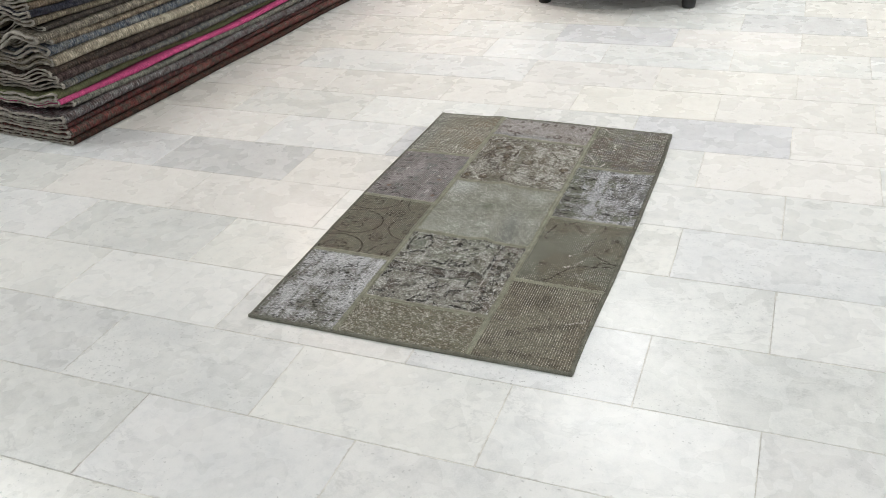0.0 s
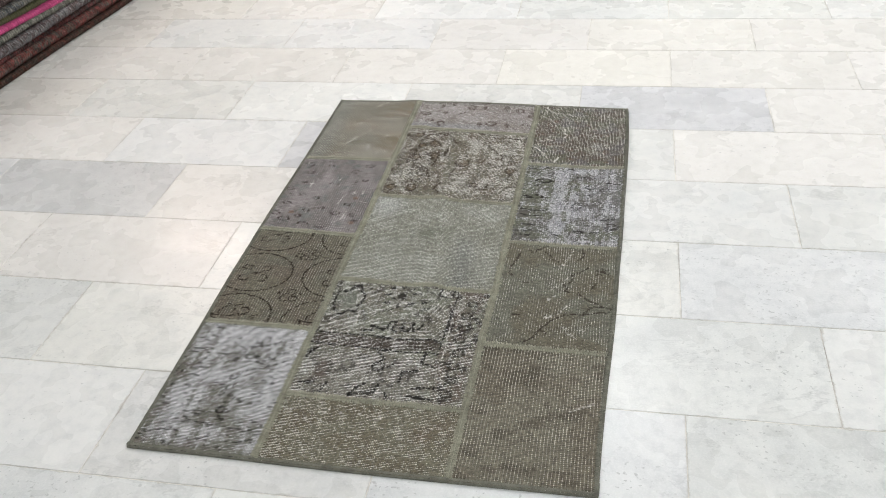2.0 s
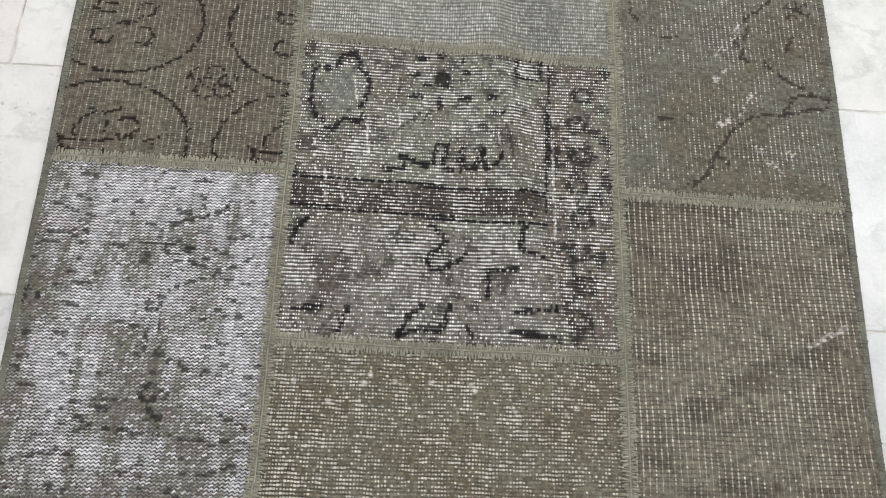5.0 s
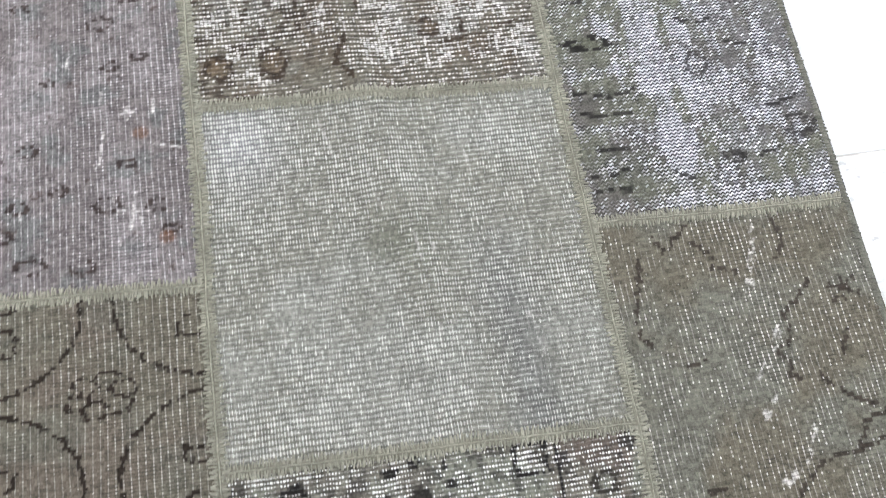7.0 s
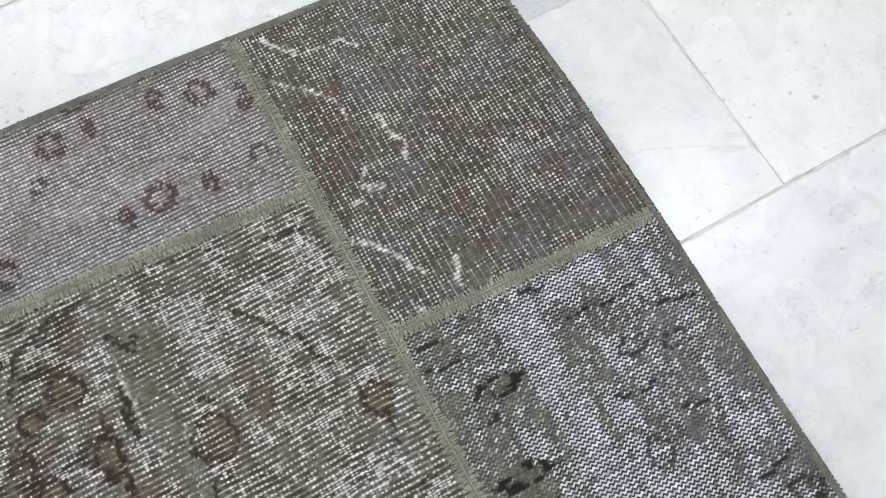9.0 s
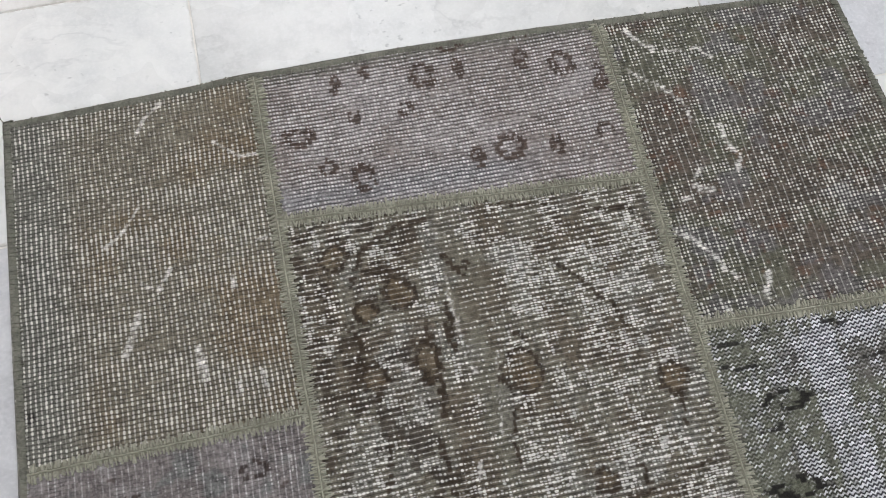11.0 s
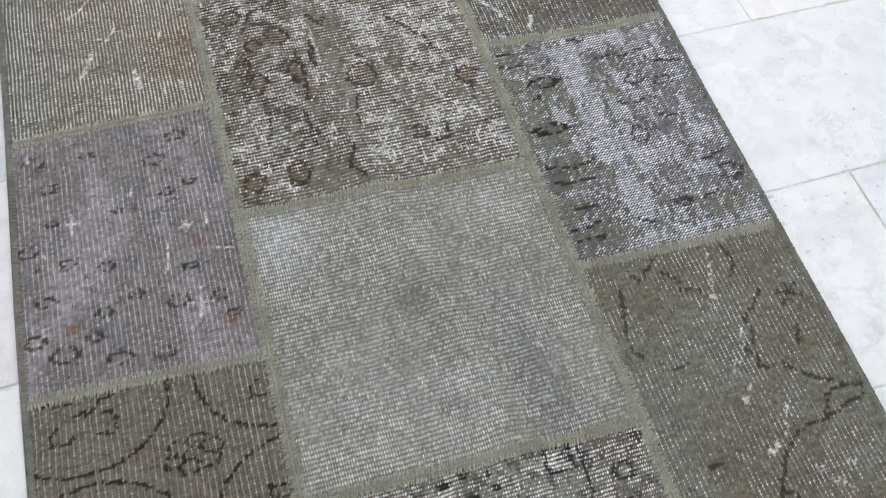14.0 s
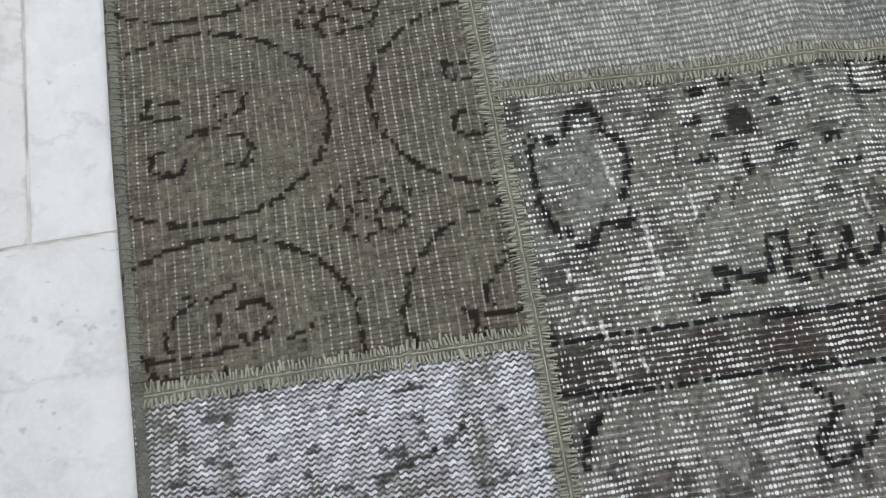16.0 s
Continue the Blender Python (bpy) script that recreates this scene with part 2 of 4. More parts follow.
# ---- mesh helpers ----
def part(name, bm, material, parent=None, label=""):
    me = bpy.data.meshes.new(name)
    bm.to_mesh(me)
    bm.free()
    me.materials.append(material)
    ob = new(name, me)
    ob.parent = parent
    return tagged(ob, label)


def raw(name, verts, faces, material, parent=None, label="", smooth=True):
    """A mesh from arrays of corners and of quads."""
    me = bpy.data.meshes.new(name)
    verts, faces = np.asarray(verts, dtype=np.float32), np.asarray(faces, dtype=np.int32)
    me.vertices.add(len(verts))
    me.vertices.foreach_set("co", verts.ravel())
    k = faces.shape[1]
    me.loops.add(faces.size)
    me.loops.foreach_set("vertex_index", faces.ravel())
    me.polygons.add(len(faces))
    me.polygons.foreach_set("loop_start", np.arange(0, faces.size, k, dtype=np.int32))
    me.polygons.foreach_set("use_smooth", np.full(len(faces), smooth))
    me.update(calc_edges=True)
    me.materials.append(material)
    ob = new(name, me)
    ob.parent = parent
    return tagged(ob, label)


def box(x0, y0, z0, x1, y1, z1, bevel=0.0, seg=2):
    bm = bmesh.new()
    bmesh.ops.create_cube(bm, size=1)
    for v in bm.verts:
        v.co = Vector((x0 + (v.co.x + .5) * (x1 - x0), y0 + (v.co.y + .5) * (y1 - y0), z0 + (v.co.z + .5) * (z1 - z0)))
    if bevel:
        bmesh.ops.bevel(bm, geom=bm.edges[:], offset=bevel, segments=seg, affect="EDGES", profile=0.5)
    return bm


def turned(profile, seg=48):
    """A turned body about z from (radius, height) pairs."""
    bm = bmesh.new()
    rings = []
    for r, z in profile:
        rings.append([bm.verts.new((r * math.cos(2 * math.pi * i / seg), r * math.sin(2 * math.pi * i / seg), z)) for i in range(seg)])
    for a, b in zip(rings, rings[1:]):
        for i in range(seg):
            f = bm.faces.new((a[i], a[(i + 1) % seg], b[(i + 1) % seg], b[i]))
            f.smooth = True
    bm.faces.new(rings[0][::-1])
    bm.faces.new(rings[-1])
    return bm


# ---- room ----
RX0, RX1, RY0, RY1 = -4.2, 4.6, -4.0, 6.4
tagged(part("floor", box(RX0, RY0, -0.12, RX1, RY1, -0.0012), GROUT), "pale grey grout bed under marble floor tiles", "floor", kind="structure")
floor = bpy.data.objects["floor"]
for name, b in (("wall_south", (RX0 - .2, RY0 - .2, -.12, RX1 + .2, RY0, CEILING_Z)), ("wall_north", (RX0 - .2, RY1, -.12, RX1 + .2, RY1 + .2, CEILING_Z)),
                ("wall_west", (RX0 - .2, RY0, -.12, RX0, RY1, CEILING_Z)), ("wall_east", (RX1, RY0, -.12, RX1 + .2, RY1, CEILING_Z))):
    tagged(part(name, box(*b), WALL), "plain off-white painted showroom wall", "wall", kind="structure")
tagged(part("ceiling", box(RX0 - .2, RY0 - .2, CEILING_Z, RX1 + .2, RY1 + .2, CEILING_Z + .15), CEILING), "plain white ceiling of the showroom", "ceiling", kind="structure")
for lx, ly in LAMPS:
    lamp = tagged(new("ceiling_light"), "flat white rectangular lamp fixed to the ceiling", "ceiling light", "ceiling lights of the showroom")
    lamp.matrix_world = pose(lx, ly, CEILING_Z)
    frame_bm = box(-0.62, -0.19, -0.06, 0.62, 0.19, -0.001, 0.008)
    part("frame", frame_bm, LAMP_FRAME, lamp)
    part("diffuser", box(-0.58, -0.155, -0.072, 0.58, 0.155, -0.0605, 0.004), GLOW, lamp, "glowing white diffuser")

# ---- the patchwork rug ----
RUG_W, RUG_L, RUG_Z = 0.958, 1.568, 0.0068
TABLE = np.random.RandomState(7).rand(256, 256)


def vnoise(x, y, seed=0):
    x, y = np.asarray(x) + seed * 17.31, np.asarray(y) + seed * 5.77
    i, j = np.floor(x).astype(int), np.floor(y).astype(int)
    f, g = x - i, y - j
    f, g = f * f * (3 - 2 * f), g * g * (3 - 2 * g)
    t = lambda a, b: TABLE[a % 256, b % 256]
    return (t(i, j) * (1 - f) + t(i + 1, j) * f) * (1 - g) + (t(i, j + 1) * (1 - f) + t(i + 1, j + 1) * f) * g


def fbm(x, y, scale, seed=0, octaves=4):
    """Cloudy noise round 0.5; scale in metres, or a pair for stretched clouds."""
    sx, sy = scale if isinstance(scale, tuple) else (scale, scale)
    out, amp, tot = 0, 1.0, 0
    for k in range(octaves):
        out = out + amp * vnoise(x / sx * 2 ** k, y / sy * 2 ** k, seed + k * 3)
        tot, amp = tot + amp, amp * 0.55
    return out / tot


def step(x, a, b):
    t = np.clip((x - a) / (b - a), 0, 1)
    return t * t * (3 - 2 * t)


def seg(x, y, x0, y0, x1, y1):
    """Distance to a straight stroke."""
    dx, dy = x1 - x0, y1 - y0
    t = np.clip(((x - x0) * dx + (y - y0) * dy) / (dx * dx + dy * dy + 1e-12), 0, 1)
    return np.hypot(x - x0 - t * dx, y - y0 - t * dy)


def strokes(x, y, pts):
    """Distance to a broken line through the points."""
    d = np.full(np.shape(x), 9.0)
    for a, b in zip(pts, pts[1:]):
        d = np.minimum(d, seg(x, y, *a, *b))
    return d


def ring(x, y, cx, cy, rx, ry, a0=0.0, a1=360.0):
    """Distance to an oval line, or to the arc of it from a0 to a1 degrees."""
    dx, dy = (x - cx) / rx, (y - cy) / ry
    d = np.abs(np.hypot(dx, dy) - 1) * min(rx, ry)
    if a1 - a0 < 360:
        a = np.degrees(np.arctan2(dy, dx)) - a0
        d = np.where(np.mod(a, 360) <= a1 - a0, d, 9.0)
    return d


def spot(x, y, cx, cy, rx, ry):
    return np.hypot((x - cx) / rx, (y - cy) / ry)


def knots(x, pitch):
    return (np.floor(x / pitch) + 0.5) * pitch


def jag(x, y, row, amp=.0022):
    """Shifts every row of knots a little, so that drawn lines come out stepped."""
    return x + amp * 2 * (TABLE[(np.floor(y / row).astype(int) * 7) % 256, 11] - .5) + amp * (TABLE[(np.floor(y / row).astype(int) * 13) % 256, np.floor(x / .03).astype(int) % 256] - .5)


def surface(x, y):
    """Height of the rug's upper side: a low fold along the middle and slight unevenness."""
    x, y = np.asarray(x, dtype=float), np.asarray(y, dtype=float)
    line = np.where(y < 1.0, 0.526 - 0.15 * (y - 0.59), 0.4645 - 0.35 * (y - 1.0))
    h = 0.0085 * step(y, 0.15, 0.5) * (1 - 0.55 * step(y, 0.95, 1.25))
    d = x - line
    z = h * np.exp(-(d / np.where(d < 0, 0.045, 0.022)) ** 2)
    z = z + 0.0022 * (fbm(x, y, 0.22, 5, 2) - 0.4)
    z = z + 0.003 * np.exp(-((y - 0.59) / 0.05) ** 2) * np.exp(-((x - 0.35) / 0.10) ** 2)
    z = z + 0.007 * step(x, 0.84, 0.958) ** 1.5 * np.exp(-((y - 1.22) / 0.28) ** 2)
    return RUG_Z + np.maximum(z, -0.001)


def lay(x, y):
    """From the rug's own plan to the floor: edges bow a little."""
    x, y = np.asarray(x, dtype=float), np.asarray(y, dtype=float)
    s, t = x / RUG_W, y / RUG_L
    X = x - .0129 + .0132 * s + .0074 * t + .0099 * s * t - .0035 * s * s - .0100 * t * t + .010 * s ** 5 * step(t, .08, .40) * (1 - .5 * step(t, .85, 1)) - .009 * (1 - s) ** 5 * np.sin(np.pi * np.clip(t, 0, 1)) + .003 * (fbm(x, y, 0.3, 9, 2) - 0.5) * 2 * (t > 0.02) * (t < 0.99)
    Y = y + .0119 - .0101 * s + .0131 * t - .0212 * s * t + .0102 * s * s - .0020 * t * t + 0.018 * np.sin(np.pi * np.clip(s, 0, 1)) * np.clip(t, 0, 1) ** 6 + 0.003 * (fbm(y, x, 0.25, 12, 2) - 0.5) * 2
    return X, Y


# colours of the dyed wool
OLIVE, BROWN, DARK, INK = np.array((.118, .108, .080)), np.array((.105, .088, .066)), np.array((.050, .045, .034)), np.array((.007, .0065, .006))
MAUVE, GREY, LILAC, SAGE, RUST = np.array((.146, .135, .131)), np.array((.170, .170, .155)), np.array((.44, .44, .46)), np.array((.235, .240, .200)), np.array((.115, .058, .030))


def lerp(a, b, t):
    t = np.asarray(t)[..., None]
    return a * (1 - t) + b * t


def flat(c, x):
    return np.broadcast_to(c, (*np.shape(x), 3)).copy()


def ink(col, wear, d, width, colour=INK, gaps=None, strength=0.97, cover=0.92):
    """Dark knots along a line; worn gaps break it."""
    m = strength * (1 - step(d, width * 0.8, width * 1.1))
    if gaps is not None:
        m = m * gaps
    return lerp(col, colour, m), wear * (1 - cover * m)


def drop(kx, ky, px, py, share):
    """Per knot: 1 where its pile still stands, 0 for the share that is worn away."""
    return 1.0 * (TABLE[np.floor(kx / px).astype(int) * 5 % 256, np.floor(ky / py).astype(int) * 3 % 256] > share)


def pale(col, wear, d, width, gaps=1.0):
    """Bare pale threads along a line."""
    i, j = np.indices(np.shape(d))
    m = (1 - step(d, width * 0.4, width * 1.0)) * gaps * (.25 + .75 * step(vnoise(i / 2.3, j / 2.3, 95), .32, .55))
    return lerp(col, np.array((.60, .59, .56)), .85 * m), np.maximum(wear, 0.98 * m)


def patch_faded_white(x, y):
    n, s = fbm(x, y, (.035, .05), 1), fbm(x, y, (.012, .10), 2)
    lift = 0.50 + 0.10 * step(y, .12, .24) - 0.22 * step(0.05 - x, 0, .05) - .22 * step(.03 - y, 0, .03) + .12 * np.exp(-(((y - .365) / .02) ** 2))
    for cx, cy, rx, ry, k in ((.235, .21, .03, .09, .22), (.10, .35, .07, .02, .18), (.103, .215, .03, .02, .24), (.10, .06, .05, .008, .24), (.194, .172, .05, .012, .16), (.054, .30, .012, .035, -.24), (.16, .095, .05, .022, -.22),
                              (.19, .205, .03, .03, -.20), (.02, .225, .02, .02, -.20), (.10, .185, .05, .014, -.16), (.16, .29, .035, .02, -.14), (.20, .335, .03, .02, -.16), (.25, .09, .02, .015, -.16)):
        lift = lift + k * np.exp(-spot(x, y, cx, cy, rx, ry) ** 2)
    wear = np.clip(lift + .03 + .6 * (n - .5) + 0.60 * (s - .5), .10, 1)
    col = lerp(flat(np.array((.112, .113, .092)), x), np.array((.270, .276, .282)), step(wear, .36, .85))
    col = lerp(col, np.array((.100, .102, .080)), .7 * step(fbm(x, y, (.007, .05), 82), .58, .68))
    col = lerp(col, np.array((.110, .088, .085)), .5 * step(fbm(x, y, .016, 71), .58, .68))
    m = .75 * step(fbm(x, np.floor(y / .0039) * .0039, (.014, .005), 83, 2), .72, .77)
    col, wear = lerp(col, INK * 2, m), wear * (1 - .8 * m)
    kx, ky = jag(x, y, .0039, .0030), knots(y, .0039)
    g = .15 + .85 * drop(kx, ky, .006, .0039, .25)
    for pts, w in ((((.163, .237), (.186, .248), (.213, .259), (.235, .270), (.252, .281)), .0026), (((.138, .225), (.146, .170), (.135, .155)), .0030), (((.153, .222), (.160, .165)), .0026), (((.166, .162), (.185, .150), (.205, .142)), .0028),
                   (((.125, .312), (.160, .318), (.195, .330)), .0024), (((.232, .304), (.272, .308)), .0026), (((.020, .30), (.06, .302)), .0020), (((.09, .287), (.16, .292)), .0018), (((.02, .335), (.05, .325)), .0020), (((.185, .35), (.19, .325), (.215, .34)), .0030),
                   (((.118, .080), (.168, .076)), .0030), (((.150, .115), (.168, .090)), .0034), (((.236, .098), (.262, .086)), .0030), (((.14, .035), (.165, .05)), .0030), (((.22, .035), (.255, .05)), .0026), (((.07, .10), (.10, .085)), .0018), (((.10, .25), (.12, .245)), .0020)):
        col, wear = ink(col, wear, strokes(kx, ky, pts), w * .85, INK * 2, g, .80, .8)
    for c in ((.163, .285, .018, .010), (.014, .222, .010, .012), (.158, .12, .012, .012), (.19, .272, .014, .007)):
        col, wear = ink(col, wear, np.abs(spot(kx, ky, *c) - .7) * .010, .0028, INK * 2, g, .80, .8)
    return col, wear


def patch_rings(x, y):
    kx, ky = knots(jag(x, y, .0034, .0012), .0035), knots(y, .0034)
    col = lerp(flat(np.array((.112, .106, .080)), x), np.array((.106, .094, .073)), step(fbm(x, y, .08, 3), .4, .62))
    col = lerp(col, np.array((.096, .100, .080)), .45 * step(fbm(x, y, .05, 78), .54, .70))
    wear = np.clip(.34 + 1.0 * (fbm(x, y, (.025, .07), 4) - .5) + .16 * step(x, .12, .2) + .14 * step(y, .62, .74), 0, .85)
    g = .10 + .90 * drop(kx, ky, .0035, .0034, .16)
    d = np.full(np.shape(x), 9.0)
    for cx in (.062, .283):
        for cy in (.421, .594, .767):
            d = np.minimum(d, ring(kx, ky, cx, cy, .095, .080))
            if cy > .5:
                for pts in (((-.012, .009), (-.024, .009), (-.038, .014), (-.036, .025), (-.012, .023)), ((.014, .016), (.020, .027), (.036, .023), (.034, .009), (.016, .004)), ((-.010, -.029), (-.014, -.037), (-.036, -.036), (-.037, -.022), (-.024, -.016)),
                            ((.014, -.035), (.032, -.037), (.037, -.022), (.030, -.012), (.022, -.011)), ((-.008, -.008), (.002, -.003)), ((.002, -.009), (.012, -.004))):
                    d = np.minimum(d, strokes(kx, ky, [(cx + a, cy + b) for a, b in pts]))
            else:
                for pts in (((0, .024), (0, -.030)), ((-.054, -.002), (-.02, -.006), (.036, .004)), ((-.018, .032), (-.030, .026), (-.036, .014), (-.034, .002)), ((.010, .026), (.030, .031), (.038, .016), (.028, .004), (.014, .006)), ((-.020, .040), (-.004, .034), (.014, .042)),
                            ((-.050, -.014), (-.030, -.018)), ((.044, .006), (.056, -.006)), ((.046, -.002), (.062, .006)), ((-.052, .002), (-.044, -.020))):
                    d = np.minimum(d, strokes(kx, ky, [(cx + a, cy + b) for a, b in pts]))
    col, wear = ink(col, wear, d, .0021, np.array((.014, .010, .007)), g)
    for cy in (.338, .509, .680):
        d = np.full(np.shape(x), 9.0)
        for k in range(6):
            a = math.radians(60 * k + 15)
            d = np.minimum(d, ring(kx, ky, .174 + .022 * math.cos(a), cy + .015 * math.sin(a), .0110, .0090))
        col, wear = ink(col, wear, d, .0018, np.array((.016, .011, .008)), .1 + .9 * drop(kx, ky, .0035, .0034, .30))
    return col, wear


def patch_mauve_ribs(x, y):
    kx, ky = jag(x, y, .0038, .0018), knots(y, .0038)
    col = lerp(flat(MAUVE * .86, x), np.array((.180, .170, .168)), step(fbm(x, y, (.05, .09), 6), .45, .68))
    col = lerp(col, np.array((.096, .108, .104)), .6 * step(fbm(x, y, .03, 81), .56, .68))
    wear = np.clip(.32 + .8 * (fbm(x, y, (.015, .07), 7) - .5) + .26 * np.exp(-spot(x, y, .165, .86, .035, .08) ** 2) + .12 * step(x, .15, .25) + .10 * np.exp(-spot(x, y, .20, 1.02, .05, .06) ** 2), .1, .8)
    g = .15 + .85 * drop(kx, ky, .0045, .0038, .35)
    for cx, cy, r in ((.033, 1.133, .017), (.049, 1.087, .014), (.184, 1.102, .017), (.217, 1.137, .016), (.019, .993, .015), (.067, .967, .012), (.109, .950, .013), (.195, 1.045, .011), (.13, 1.03, .008), (.225, 1.055, .010), (.10, 1.13, .010),
                      (.02, .865, .016), (.05, .840, .020), (.10, .885, .012), (.035, .915, .014), (.11, .82, .018), (.085, .855, .010), (.16, .812, .014), (.185, .880, .018), (.235, .875, .014), (.205, .925, .011), (.14, .90, .010), (.245, .845, .010), (.05, 1.03, .008)):
        col, wear = ink(col, wear, np.abs(spot(kx, ky, cx, cy, r, r * .62) - .75) * r, .0034, np.array((.026, .018, .015)), g, .9, .7)
    for k in range(34):
        cx, cy, r = .012 + .255 * TABLE[k, 61], .80 + .37 * TABLE[k, 62], .004 + .005 * TABLE[k, 63]
        q = spot(kx, ky, cx, cy, r, r * .6) + 1.1 * (fbm(x, y, .007, 79) - .5)
        col, wear = ink(col, wear, np.abs(q - .5) * r, .0024, np.array((.036, .024, .019)), .1 + .7 * step(fbm(x, y, .007, 80), .40, .5), .8)
        if k % 3 == 0:
            col, wear = pale(col, wear, seg(x, y, cx + .01, cy + .012, cx + .009, cy + .018 + .01 * TABLE[k, 64]), .0013, .7)
    for cx, cy in ((.222, .960), (.242, .837), (.062, .872)):
        col = lerp(col, RUST, .6 * (1 - step(spot(x, y, cx, cy, .009, .008), .6, 1.2)))
    for x0, y0, x1, y1, w in ((.024, 1.148, .025, 1.138, .0030), (.073, 1.040, .072, 1.010, .0022), (.066, 1.026, .080, 1.024, .0026), (.185, .965, .179, .927, .0020), (.184, 1.012, .183, 1.000, .0026), (.210, .992, .209, .978, .0030), (.202, .985, .217, .986, .0022),
                              (.237, 1.0, .236, .984, .0026), (.213, .890, .207, .850, .0026), (.195, .872, .225, .868, .0018), (.150, 1.06, .148, 1.045, .0016), (.235, .945, .262, .938, .0016)):
        col, wear = pale(col, wear, seg(x, y, x0, y0, x1, y1), w, .85)
    return col * 1.06, wear


def patch_olive_dots(x, y):
    col = lerp(flat(np.array((.112, .104, .080)), x), np.array((.110, .090, .060)), step(fbm(x, y, .10, 8), .42, .62) * step(x, .03, .13))
    col = lerp(col, np.array((.092, .098, .088)), .7 * step(.09 - x, 0, .06))
    wear = np.clip(.66 + .8 * (fbm(x, y, (.09, .02), 9) - .5) - .22 * np.exp(-((y - 1.30) / .04) ** 2) * step(x, .08, .16) - .25 * np.exp(-((y - 1.52) / .03) ** 2) * step(x, .1, .16), .2, .80)
    for pts, w in ((((.140, 1.520), (.150, 1.538), (.171, 1.556)), .0026), (((.098, 1.396), (.118, 1.412), (.136, 1.437)), .0022), (((.221, 1.495), (.248, 1.472), (.270, 1.470)), .0020), (((.160, 1.358), (.146, 1.338)), .0032), (((.124, 1.318), (.117, 1.296), (.108, 1.277)), .0046),
                   (((.222, 1.340), (.221, 1.326)), .0036), (((.178, 1.268), (.181, 1.236)), .0052), (((.238, 1.234), (.240, 1.207)), .0026), (((.214, 1.226), (.214, 1.214)), .0026), (((.248, 1.372), (.262, 1.374)), .0022), (((.130, 1.348), (.140, 1.340)), .0022)):
        col, wear = pale(col, wear, strokes(x, y, pts) + .004 * (fbm(x, y, .010, 68) - .5), w, step(fbm(x, y, .006, 3), .30, .46))
    col = lerp(col, INK * 2, .8 * (1 - step(spot(x, y, .012, 1.230, .008, .008), .5, 1.1)))
    return col * 1.18, wear


def patch_cream_specks(x, y):
    kx, ky = knots(x, .0034), knots(y, .0034)
    col = lerp(flat(np.array((.128, .124, .092)), x), np.array((.112, .104, .074)), step(fbm(x, y, .05, 10), .42, .6))
    for cx, cy, r in ((.63, .14, .03), (.33, .13, .025), (.60, .10, .02)):
        col = lerp(col, np.array((.104, .082, .060)), .4 * np.exp(-spot(x, y, cx, cy, r, r * .8) ** 2))
    wear = np.clip(.47 + 1.5 * (fbm(kx, ky, (.0075, .006), 11, 2) - .5) + .12 * step(.40 - x, 0, .08) - .10 * step(x, .58, .64) - .25 * step(.012 - y, 0, .012), .05, .9)
    for k in range(11):
        cx, cy = .30 + .345 * TABLE[k, 3], .14 + .02 * TABLE[k, 9] - (.03 if k % 3 == 0 else 0)
        col, wear = pale(col, wear, spot(x, y, cx, cy, .0045, .004) * .004, .004)
    return col, wear


